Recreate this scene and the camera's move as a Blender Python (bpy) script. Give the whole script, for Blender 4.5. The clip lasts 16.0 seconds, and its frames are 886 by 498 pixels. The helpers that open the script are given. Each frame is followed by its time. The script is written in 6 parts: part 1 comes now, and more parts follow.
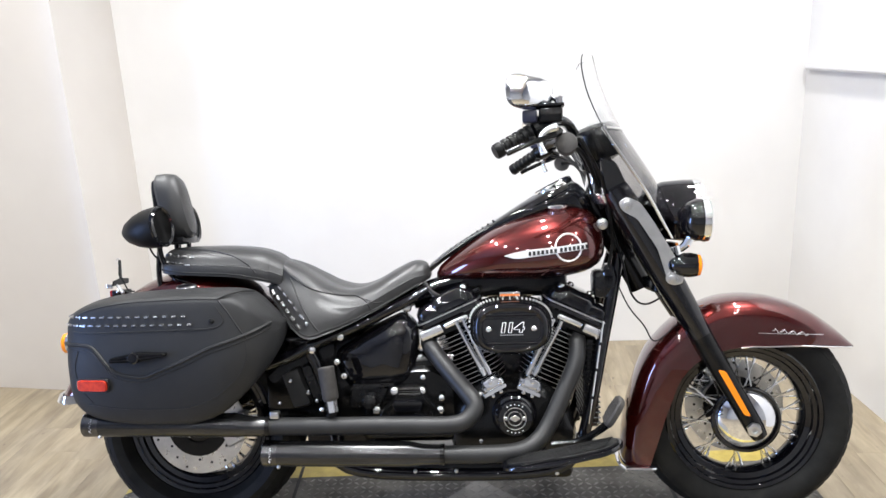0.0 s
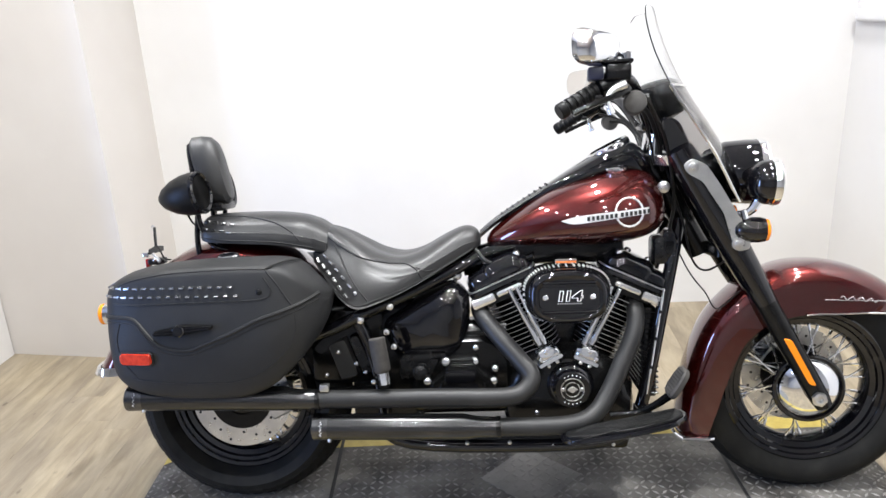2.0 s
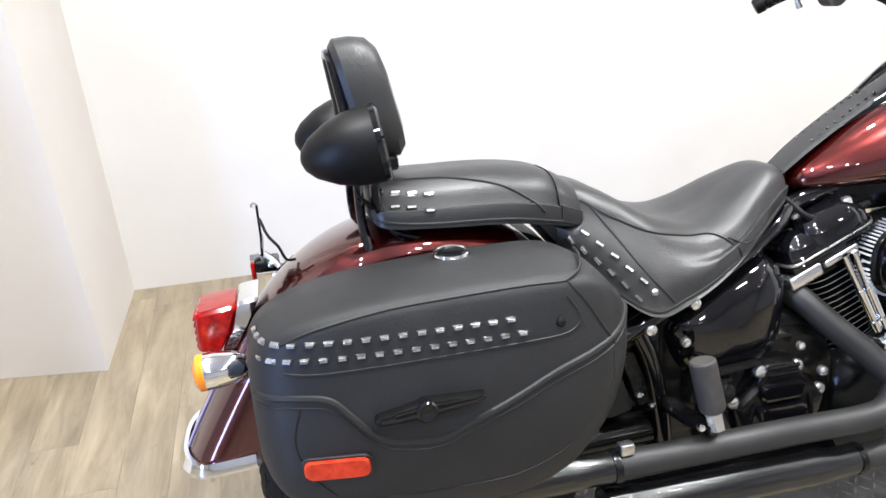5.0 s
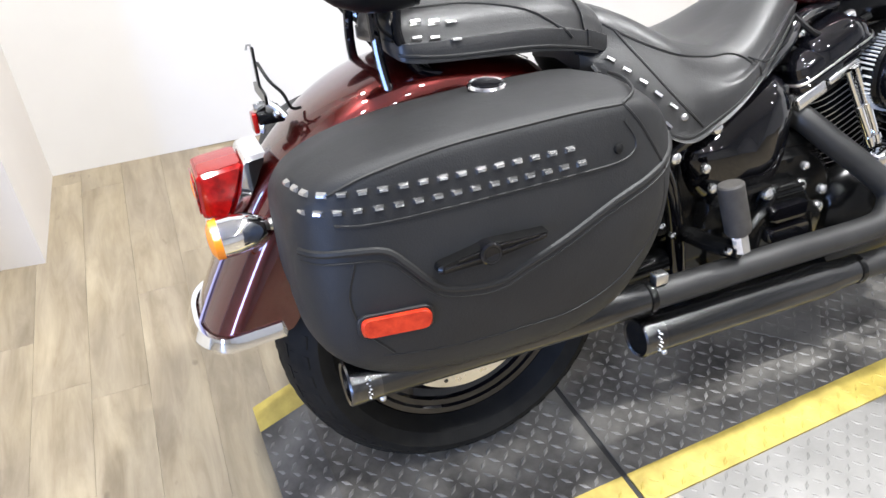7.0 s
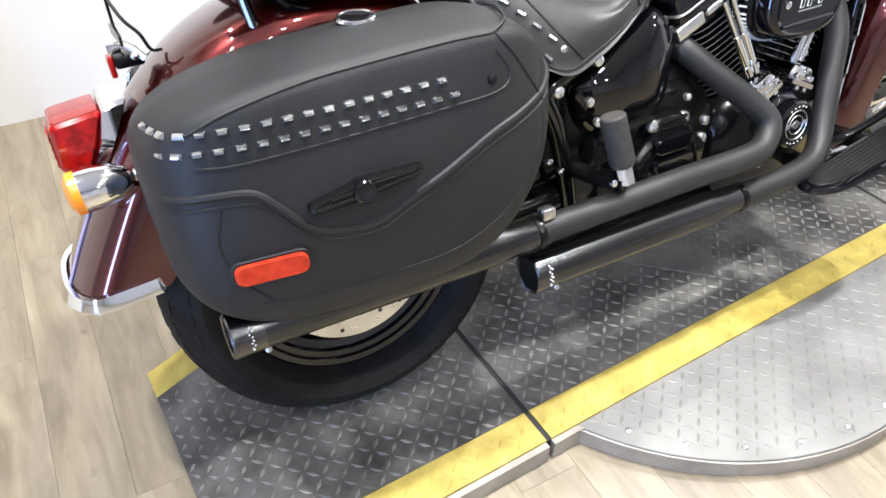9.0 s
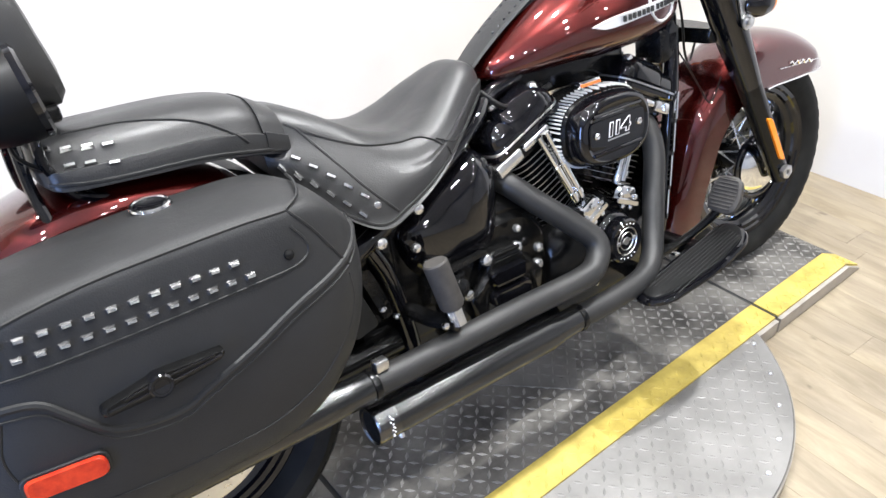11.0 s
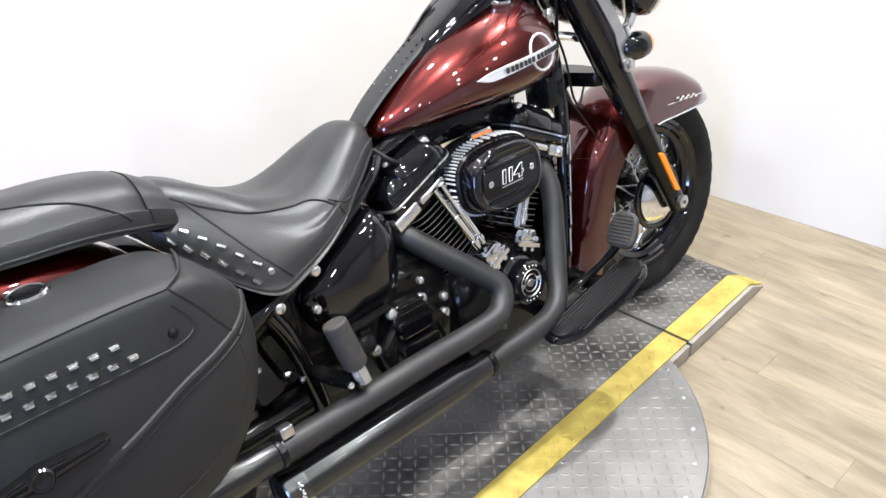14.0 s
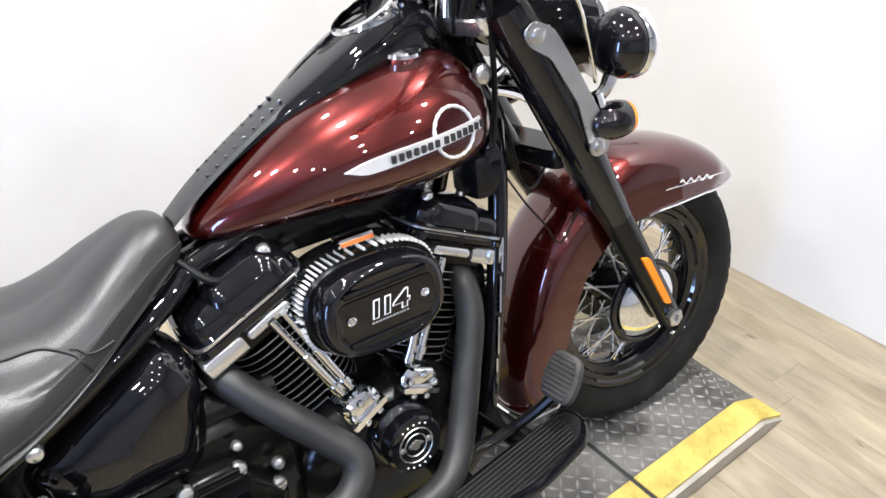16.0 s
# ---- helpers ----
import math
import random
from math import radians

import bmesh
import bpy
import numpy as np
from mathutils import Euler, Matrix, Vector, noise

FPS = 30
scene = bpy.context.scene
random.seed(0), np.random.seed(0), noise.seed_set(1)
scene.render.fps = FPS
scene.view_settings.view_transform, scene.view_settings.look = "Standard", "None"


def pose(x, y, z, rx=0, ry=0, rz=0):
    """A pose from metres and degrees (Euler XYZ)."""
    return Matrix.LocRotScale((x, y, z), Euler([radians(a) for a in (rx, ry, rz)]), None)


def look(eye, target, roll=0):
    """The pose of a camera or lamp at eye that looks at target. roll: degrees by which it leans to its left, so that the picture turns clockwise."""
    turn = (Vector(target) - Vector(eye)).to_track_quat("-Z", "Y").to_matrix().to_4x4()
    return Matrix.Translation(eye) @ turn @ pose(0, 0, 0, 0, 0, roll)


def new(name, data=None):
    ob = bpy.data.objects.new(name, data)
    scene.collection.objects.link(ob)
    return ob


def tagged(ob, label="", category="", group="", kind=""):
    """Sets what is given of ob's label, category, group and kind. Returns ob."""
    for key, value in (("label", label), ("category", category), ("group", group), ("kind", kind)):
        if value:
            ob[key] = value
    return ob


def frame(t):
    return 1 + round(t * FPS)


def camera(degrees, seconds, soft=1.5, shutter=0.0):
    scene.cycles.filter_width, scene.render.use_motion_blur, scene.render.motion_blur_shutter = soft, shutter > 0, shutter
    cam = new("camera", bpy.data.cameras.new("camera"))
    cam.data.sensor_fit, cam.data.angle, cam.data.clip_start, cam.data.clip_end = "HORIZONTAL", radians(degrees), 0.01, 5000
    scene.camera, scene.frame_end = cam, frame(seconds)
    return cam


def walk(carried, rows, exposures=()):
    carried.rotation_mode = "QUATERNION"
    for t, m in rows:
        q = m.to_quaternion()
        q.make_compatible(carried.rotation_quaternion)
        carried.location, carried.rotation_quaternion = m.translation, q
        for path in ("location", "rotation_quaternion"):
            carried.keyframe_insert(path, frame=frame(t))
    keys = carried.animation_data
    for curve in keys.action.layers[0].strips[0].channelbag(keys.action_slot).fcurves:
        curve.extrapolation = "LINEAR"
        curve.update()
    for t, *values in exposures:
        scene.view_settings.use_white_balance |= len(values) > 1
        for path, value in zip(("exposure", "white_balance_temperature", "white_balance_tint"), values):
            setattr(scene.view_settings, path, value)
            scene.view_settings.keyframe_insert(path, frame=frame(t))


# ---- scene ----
cam = camera(61.5, 16.0)
PATH = [
    (0, (0.89, -2.07, 1.399), (0.768, -0.144, 0.873), -2.6),
    (0.5, (0.884, -2.074, 1.389), (0.755, -0.146, 0.871), -2.5),
    (1, (0.881, -2.062, 1.403), (0.746, -0.141, 0.864), -2.5),
    (1.5, (0.862, -2.035, 1.402), (0.747, -0.121, 0.834), -2.3),
    (2, (0.738, -1.979, 1.406), (0.614, -0.088, 0.767), -3.0),
    (2.5, (0.577, -1.896, 1.418), (0.435, -0.016, 0.753), -3.7),
    (3, (0.434, -1.691, 1.412), (0.23, 0.178, 0.728), -4.0),
    (3.5, (0.185, -1.497, 1.41), (0.099, 0.363, 0.679), -4.0),
    (4, (-0.014, -1.353, 1.4), (0.173, 0.442, 0.539), -5.8),
    (4.2, (-0.054, -1.287, 1.369), (0.173, 0.497, 0.496), -4.6),
    (6.3, (-0.362, -0.955, 1.287), (0.164, 0.618, 0.169), -1.7),
    (6.5, (-0.374, -0.962, 1.275), (0.162, 0.59, 0.133), -2.0),
    (7, (-0.389, -0.969, 1.233), (0.195, 0.495, 0.003), -1.0),
    (7.5, (-0.393, -0.985, 1.204), (0.194, 0.427, -0.085), 0.3),
    (8, (-0.396, -0.987, 1.183), (0.195, 0.38, -0.152), 1.6),
    (8.5, (-0.39, -0.985, 1.186), (0.251, 0.362, -0.147), 1.9),
    (9, (-0.333, -0.994, 1.194), (0.403, 0.324, -0.117), 0.7),
    (9.5, (-0.285, -1.002, 1.21), (0.493, 0.327, -0.066), -0.1),
    (10, (-0.239, -1.019, 1.228), (0.587, 0.325, -0.001), -0.7),
    (10.2, (-0.218, -1.029, 1.241), (0.635, 0.319, 0.035), -1.2),
    (12.3, (-0.141, -1.037, 1.289), (0.976, 0.268, 0.263), 1.0),
    (12.5, (-0.135, -1.038, 1.289), (0.984, 0.264, 0.263), 0.8),
    (13, (-0.117, -1.054, 1.294), (1.007, 0.254, 0.281), -0.3),
    (13.5, (-0.106, -1.066, 1.297), (1.026, 0.247, 0.301), -1.3),
    (14, (-0.103, -1.087, 1.31), (1.031, 0.199, 0.28), -2.6),
    (14.5, (0.033, -1.089, 1.316), (1.085, 0.269, 0.292), -4.3),
    (15, (0.245, -1.124, 1.316), (1.227, 0.293, 0.302), -1.6),
    (15.5, (0.349, -1.084, 1.307), (1.28, 0.322, 0.231), -2.4),
    (16, (0.51, -0.886, 1.305), (1.471, 0.484, 0.21), -0.0),
]
walk(cam, [(t, look(eye, target, roll)) for t, eye, target, roll in PATH], [(0, -0.14), (3, -0.12), (4, -0.05), (6.5, 0.14), (10, 0.14), (12.5, 0.06), (14.5, -0.05), (16, -0.1)])

from mathutils.bvhtree import BVHTree

# ---- world and lights ----
scene.view_settings.exposure = 0.0
world = bpy.data.worlds.new("world")
scene.world = world
world.use_nodes = True
world.node_tree.nodes["Background"].inputs[0].default_value = (0.9, 0.93, 1.0, 1)
world.node_tree.nodes["Background"].inputs[1].default_value = 0.3

CEIL = 2.9
FLOOR = -0.05


def lamp(name, m, watts, size, colour=(1, 1, 1), size_y=None, spread=180):
    data = bpy.data.lights.new(name, "AREA")
    data.energy, data.color, data.size = watts, colour, size
    data.shape = "DISK" if size_y is None else "RECTANGLE"
    data.spread = radians(spread)
    if size_y is not None:
        data.size_y = size_y
    ob = new(name, data)
    ob.matrix_world = m
    return ob


# ---- materials ----
def material(name, colour, rough=0.5, metal=0.0, coat=0.0, coat_rough=0.03, spec=0.5, trans=0.0, ior=1.5, sheen=0.0):
    mat = bpy.data.materials.new(name)
    mat.use_nodes = True
    b = mat.node_tree.nodes["Principled BSDF"]
    b.inputs["Base Color"].default_value = (*colour, 1)
    b.inputs["Roughness"].default_value = rough
    b.inputs["Metallic"].default_value = metal
    b.inputs["Coat Weight"].default_value = coat
    b.inputs["Coat Roughness"].default_value = coat_rough
    b.inputs["Specular IOR Level"].default_value = spec
    b.inputs["Transmission Weight"].default_value = trans
    b.inputs["IOR"].default_value = ior
    return mat


def nd(mat, kind, **values):
    n = mat.node_tree.nodes.new(kind)
    for k, v in values.items():
        n.inputs[k].default_value = v
    return n


def wire(mat, a, ao, b, bi):
    mat.node_tree.links.new(a.outputs[ao], b.inputs[bi])


def vary(mat, lo, hi, scale, detail=4, stretch=(1, 1, 1), rough=None, bump=0.0, bump_scale=None, bump_dist=0.001):
    """Noise between two colours, with optional roughness spread and relief."""
    b = mat.node_tree.nodes["Principled BSDF"]
    co = nd(mat, "ShaderNodeTexCoord")
    mp = nd(mat, "ShaderNodeMapping", Scale=stretch)
    wire(mat, co, "Object", mp, "Vector")
    n = nd(mat, "ShaderNodeTexNoise", Scale=scale, Detail=detail, Roughness=0.6)
    wire(mat, mp, "Vector", n, "Vector")
    r = nd(mat, "ShaderNodeValToRGB")
    r.color_ramp.elements[0].position, r.color_ramp.elements[1].position = 0.32, 0.68
    r.color_ramp.elements[0].color, r.color_ramp.elements[1].color = (*lo, 1), (*hi, 1)
    wire(mat, n, "Fac", r, "Fac")
    wire(mat, r, "Color", b, "Base Color")
    if rough:
        m = nd(mat, "ShaderNodeMapRange")
        m.inputs["To Min"].default_value, m.inputs["To Max"].default_value = rough
        n2 = nd(mat, "ShaderNodeTexNoise", Scale=scale * 3.1, Detail=3)
        wire(mat, mp, "Vector", n2, "Vector")
        wire(mat, n2, "Fac", m, "Value")
        wire(mat, m, "Result", b, "Roughness")
    if bump:
        n3 = nd(mat, "ShaderNodeTexNoise", Scale=bump_scale or scale * 8, Detail=5)
        wire(mat, mp, "Vector", n3, "Vector")
        bp = nd(mat, "ShaderNodeBump", Strength=bump, Distance=bump_dist)
        wire(mat, n3, "Fac", bp, "Height")
        wire(mat, bp, "Normal", b, "Normal")
    return mat


def leather_material(name, lo, hi, rough, spec=0.6):
    mat = material(name, lo, 0.45, spec=spec)
    vary(mat, lo, hi, 5, rough=rough)
    b = mat.node_tree.nodes["Principled BSDF"]
    co = nd(mat, "ShaderNodeTexCoord")
    v = nd(mat, "ShaderNodeTexVoronoi", Scale=420)
    wire(mat, co, "Object", v, "Vector")
    n = nd(mat, "ShaderNodeTexNoise", Scale=34, Detail=5)
    wire(mat, co, "Object", n, "Vector")
    b1 = nd(mat, "ShaderNodeBump", Strength=0.35, Distance=0.0006)
    wire(mat, v, "Distance", b1, "Height")
    b2 = nd(mat, "ShaderNodeBump", Strength=0.2, Distance=0.004)
    wire(mat, n, "Fac", b2, "Height")
    wire(mat, b1, "Normal", b2, "Normal")
    wire(mat, b2, "Normal", b, "Normal")
    return mat


def paint_material():
    """Deep red candy paint with fine metal flake under clear coat."""
    mat = material("red_paint", (0.12, 0.006, 0.006), 0.27, 0.8, 1.0, 0.012)
    b = mat.node_tree.nodes["Principled BSDF"]
    b.inputs["Coat IOR"].default_value = 1.7
    co = nd(mat, "ShaderNodeTexCoord")
    v = nd(mat, "ShaderNodeTexVoronoi", Scale=1600)
    wire(mat, co, "Object", v, "Vector")
    r = nd(mat, "ShaderNodeValToRGB")
    r.color_ramp.elements[0].color, r.color_ramp.elements[1].color = (0.036, 0.0016, 0.0011, 1), (0.108, 0.0054, 0.0034, 1)
    wire(mat, v, "Color", r, "Fac")
    wire(mat, r, "Color", b, "Base Color")
    return mat


def wood_material():
    """Pale oak vinyl planks: grain along the plank, each plank of its own tone."""
    mat = material("oak_plank", (0.4, 0.3, 0.2), 0.42)
    b = mat.node_tree.nodes["Principled BSDF"]
    co = nd(mat, "ShaderNodeTexCoord")
    oi = nd(mat, "ShaderNodeObjectInfo")
    off = nd(mat, "ShaderNodeVectorMath")
    off.operation = "SCALE"
    cx = nd(mat, "ShaderNodeCombineXYZ")
    for s in "XYZ":
        wire(mat, oi, "Random", cx, s)
    wire(mat, cx, "Vector", off, 0)
    off.inputs["Scale"].default_value = 37.0
    add = nd(mat, "ShaderNodeVectorMath")
    wire(mat, co, "Object", add, 0)
    wire(mat, off, "Vector", add, 1)
    mp = nd(mat, "ShaderNodeMapping", Scale=(14, 2.2, 1))
    wire(mat, add, "Vector", mp, "Vector")
    n = nd(mat, "ShaderNodeTexNoise", Scale=1.6, Detail=8, Roughness=0.65, Distortion=0.5)
    wire(mat, mp, "Vector", n, "Vector")
    r = nd(mat, "ShaderNodeValToRGB")
    e = r.color_ramp.elements
    e[0].position, e[1].position = 0.3, 0.72
    e[0].color, e[1].color = (0.184, 0.148, 0.099, 1), (0.334, 0.285, 0.208, 1)
    wire(mat, n, "Fac", r, "Fac")
    mp2 = nd(mat, "ShaderNodeMapping", Scale=(6, 2.4, 1))
    wire(mat, add, "Vector", mp2, "Vector")
    n2 = nd(mat, "ShaderNodeTexNoise", Scale=1.2, Detail=3)
    wire(mat, mp2, "Vector", n2, "Vector")
    r2 = nd(mat, "ShaderNodeValToRGB")
    r2.color_ramp.elements[0].position, r2.color_ramp.elements[1].position = 0.35, 0.7
    r2.color_ramp.elements[0].color, r2.color_ramp.elements[1].color = (0.78, 0.765, 0.76, 1), (1.10, 1.085, 1.03, 1)
    wire(mat, n2, "Fac", r2, "Fac")
    mul = nd(mat, "ShaderNodeMix")
    mul.data_type, mul.blend_type = "RGBA", "MULTIPLY"
    mul.inputs[0].default_value = 1
    wire(mat, r, "Color", mul, 6)
    wire(mat, r2, "Color", mul, 7)
    # small dark knots
    knots = nd(mat, "ShaderNodeTexNoise", Scale=16, Detail=2)
    mp3 = nd(mat, "ShaderNodeMapping", Scale=(1.6, 0.8, 1))
    wire(mat, add, "Vector", mp3, "Vector")
    wire(mat, mp3, "Vector", knots, "Vector")
    r3 = nd(mat, "ShaderNodeValToRGB")
    r3.color_ramp.elements[0].position, r3.color_ramp.elements[1].position = 0.70, 0.80
    r3.color_ramp.elements[0].color, r3.color_ramp.elements[1].color = (1, 1, 1, 1), (0.45, 0.42, 0.4, 1)
    wire(mat, knots, "Fac", r3, "Fac")
    mul3 = nd(mat, "ShaderNodeMix")
    mul3.data_type, mul3.blend_type = "RGBA", "MULTIPLY"
    mul3.inputs[0].default_value = 1
    wire(mat, mul, 2, mul3, 6)
    wire(mat, r3, "Color", mul3, 7)
    hs = nd(mat, "ShaderNodeHueSaturation")
    mr = nd(mat, "ShaderNodeMapRange")
    mr.inputs["To Min"].default_value, mr.inputs["To Max"].default_value = 0.93, 1.07
    wire(mat, oi, "Random", mr, "Value")
    wire(mat, mr, "Result", hs, "Value")
    wire(mat, mul3, 2, hs, "Color")
    wire(mat, hs, "Color", b, "Base Color")
    bp = nd(mat, "ShaderNodeBump", Strength=0.15, Distance=0.001)
    wire(mat, n, "Fac", bp, "Height")
    wire(mat, bp, "Normal", b, "Normal")
    return mat


RED = paint_material()
GLOSS = material("gloss_black", (0.003, 0.003, 0.004), 0.3, 0.0, 1.0, 0.012, 0.0)
GLOSS.node_tree.nodes["Principled BSDF"].inputs["Coat IOR"].default_value = 1.6
BLACK = vary(material("black_enamel", (0.01, 0.01, 0.01), 0.28, spec=0.28), (0.002, 0.002, 0.002), (0.006, 0.006, 0.006), 30, rough=(0.14, 0.26))
WRINKLE = vary(material("wrinkle_black", (0.02, 0.02, 0.02), 0.45, spec=0.28), (0.005, 0.005, 0.005), (0.012, 0.012, 0.012), 40, rough=(0.16, 0.3), bump=0.18, bump_scale=300)
EXHAUST = vary(material("ceramic_black", (0.02, 0.02, 0.02), 0.42, 0.0, spec=0.38), (0.013, 0.013, 0.013), (0.021, 0.0208, 0.0205), 14, rough=(0.40, 0.50), bump=0.05, bump_scale=500)
MUFFLER = vary(material("brushed_dark_steel", (0.05, 0.05, 0.05), 0.3, 0.9), (0.050, 0.051, 0.052), (0.085, 0.085, 0.085), 30, stretch=(0.3, 6, 6), rough=(0.19, 0.28))
LEATHER = leather_material("black_leather", (0.014, 0.014, 0.0145), (0.025, 0.025, 0.025), (0.30, 0.42), 0.46)
BAG_LEATHER = leather_material("bag_leather", (0.010, 0.0102, 0.0106), (0.017, 0.0172, 0.0177), (0.50, 0.60), 0.36)
PIPING = material("leather_piping", (0.012, 0.012, 0.012), 0.5, spec=0.35)
RUBBER = vary(material("tyre_rubber", (0.02, 0.02, 0.02), 0.7, spec=0.18), (0.005, 0.005, 0.005), (0.012, 0.012, 0.011), 12, rough=(0.55, 0.8), bump=0.15, bump_scale=200)
GRIP = material("grip_rubber", (0.005, 0.005, 0.005), 0.42, spec=0.2)
PEG = vary(material("peg_rubber", (0.05, 0.048, 0.045), 0.75), (0.022, 0.020, 0.018), (0.045, 0.041, 0.037), 25, rough=(0.6, 0.85))
CHROME = material("chrome", (0.86, 0.87, 0.88), 0.06, 1.0)
STEEL = vary(material("brushed_steel", (0.55, 0.55, 0.54), 0.3, 1.0), (0.58, 0.58, 0.58), (0.76, 0.76, 0.75), 18, rough=(0.22, 0.36))
STUD = material("bright_stud", (0.55, 0.55, 0.545), 0.24, 1.0)
POLISH = vary(material("polished_alloy", (0.8, 0.8, 0.8), 0.25, 0.92), (0.76, 0.76, 0.75), (0.84, 0.84, 0.83), 30, rough=(0.18, 0.26))
CAP = vary(material("polished_cap", (0.3, 0.3, 0.3), 0.25, 1.0), (0.08, 0.08, 0.085), (0.15, 0.15, 0.15), 40, rough=(0.18, 0.3))
ALU = vary(material("machined_aluminium", (0.72, 0.71, 0.68), 0.28, 1.0), (0.62, 0.61, 0.58), (0.78, 0.77, 0.75), 30, rough=(0.2, 0.38))
FIN = material("fin_edge", (0.45, 0.45, 0.44), 0.3, 0.8)
SATIN = vary(material("satin_metal", (0.4, 0.4, 0.4), 0.35, 1.0), (0.60, 0.60, 0.59), (0.70, 0.70, 0.69), 25, rough=(0.24, 0.36))
AMBER = material("amber_lens", (0.9, 0.25, 0.01), 0.15, 0, 0.5)
REDLENS = vary(material("red_lens", (0.5, 0.012, 0.008), 0.12, 0, 0.3, spec=0.3), (0.13, 0.002, 0.002), (0.34, 0.006, 0.005), 60)
REFLECT = vary(material("red_reflector", (0.8, 0.07, 0.02), 0.25, 0, 0.2, spec=0.3), (0.38, 0.018, 0.007), (0.60, 0.045, 0.014), 60)
MIRROR = material("mirror_glass", (0.9, 0.9, 0.9), 0.01, 1.0)
CLEAR = material("clear_acrylic", (0.96, 0.97, 0.97), 0.0, 0, 0, 0.03, 0.5, 1.0, 1.3)
SMOKE = material("smoked_acrylic", (0.40, 0.39, 0.385), 0.02, 0, 0, 0.03, 0.5, 1.0, 1.3)
BADGE = material("badge_silver", (0.82, 0.82, 0.82), 0.3, 0.6)
PLEAT = material("filter_cloth", (0.5, 0.5, 0.49), 0.4)
WHITE = material("white_print", (0.75, 0.75, 0.75), 0.5)
GREYPRINT = material("grey_print", (0.22, 0.22, 0.22), 0.5)
ORANGE = material("orange_print", (0.8, 0.22, 0.05), 0.5)
WALL = vary(material("wall_paint", (0.8, 0.8, 0.79), 0.75), (0.585, 0.568, 0.55), (0.64, 0.628, 0.612), 1.2, rough=(0.65, 0.85), bump=0.05, bump_scale=120)
# slightly warmer and darker than WALL, for the wall block
WARMWALL = vary(material("warm_wall_tone", (0.6, 0.57, 0.53), 0.75), (0.56, 0.525, 0.49), (0.61, 0.58, 0.545), 1.2, rough=(0.65, 0.85), bump=0.05, bump_scale=120)
# unseen walls only: grey chosen for what chrome and gloss black reflect
FARWALL = vary(material("unseen_grey_wall", (0.6, 0.6, 0.6), 0.8), (0.40, 0.396, 0.39), (0.46, 0.456, 0.45), 2)
CEILING = vary(material("pale_ceiling", (0.6, 0.6, 0.6), 0.85), (0.56, 0.545, 0.525), (0.62, 0.605, 0.585), 2)
WOOD = wood_material()
UNDER = material("plank_joint", (0.22, 0.175, 0.11), 0.8)
TREAD = vary(material("worn_tread", (0.3, 0.3, 0.3), 0.5, 0.35), (0.09, 0.086, 0.08), (0.27, 0.26, 0.245), 7, detail=7, rough=(0.5, 0.68))
PLATE = vary(material("dark_tread_plate", (0.07, 0.07, 0.07), 0.45, 0.05, spec=0.22), (0.028, 0.026, 0.024), (0.165, 0.156, 0.142), 6, detail=9, rough=(0.5, 0.75), bump=0.12, bump_scale=160)
YELLOW = vary(material("yellow_paint", (0.75, 0.52, 0.03), 0.5), (0.30, 0.225, 0.04), (0.52, 0.40, 0.09), 14, detail=8, rough=(0.4, 0.65), bump=0.1, bump_scale=100)
SILVER = vary(material("silver_plate", (0.6, 0.6, 0.6), 0.42, 0.7), (0.155, 0.151, 0.144), (0.245, 0.239, 0.229), 5, detail=6, rough=(0.45, 0.62), bump=0.08, bump_scale=200)
# silver metal with the floor's beige reflection put into its colour
SKIRT = vary(material("floor_reflect_metal", (0.5, 0.47, 0.43), 0.45, 0.4), (0.28, 0.258, 0.225), (0.40, 0.372, 0.33), 12, detail=6, rough=(0.35, 0.55))
GUM = material("dark_rubber_joint", (0.015, 0.015, 0.015), 0.7)


# ---- mesh helpers ----
def finish(bm, smooth=True, sharp=35):
    bmesh.ops.recalc_face_normals(bm, faces=bm.faces)
    if smooth:
        for fc in bm.faces:
            fc.smooth = True
        for e in bm.edges:
            if len(e.link_faces) == 2 and e.calc_face_angle(0) > radians(sharp):
                e.smooth = False
    return bm


def mesh_of(name, bm, mat, smooth=True, sharp=35):
    finish(bm, smooth, sharp)
    me = bpy.data.meshes.new(name)
    bm.to_mesh(me)
    bm.free()
    for m in (mat if isinstance(mat, (list, tuple)) else [mat]):
        me.materials.append(m)
    return me


def part(name, bm, mat, parent, label="", smooth=True, sharp=35):
    ob = new(name, mesh_of(name, bm, mat, smooth, sharp))
    ob.parent = parent
    return tagged(ob, label)


def thing(name, bm, mat, label, category, kind="", group="", smooth=True, sharp=35):
    return tagged(new(name, mesh_of(name, bm, mat, smooth, sharp)), label, category, group, kind)


def curve(points, n=6, closed=False):
    """Catmull-Rom curve through points (tuples of any length)."""
    p = [np.array(q, float) for q in points]
    out = []
    k = len(p)
    for i in range(k if closed else k - 1):
        if closed:
            a, b, c, d = p[i - 1], p[i], p[(i + 1) % k], p[(i + 2) % k]
        else:
            b, c = p[i], p[i + 1]
            a = p[i - 1] if i else 2 * b - c
            d = p[i + 2] if i + 2 < k else 2 * c - b
        for j in range(n):
            t = j / n
            out.append(0.5 * (2 * b + (c - a) * t + (2 * a - 5 * b + 4 * c - d) * t * t + (3 * b - a - 3 * c + d) * t ** 3))
    if not closed:
        out.append(p[-1])
    return [tuple(q) for q in out]


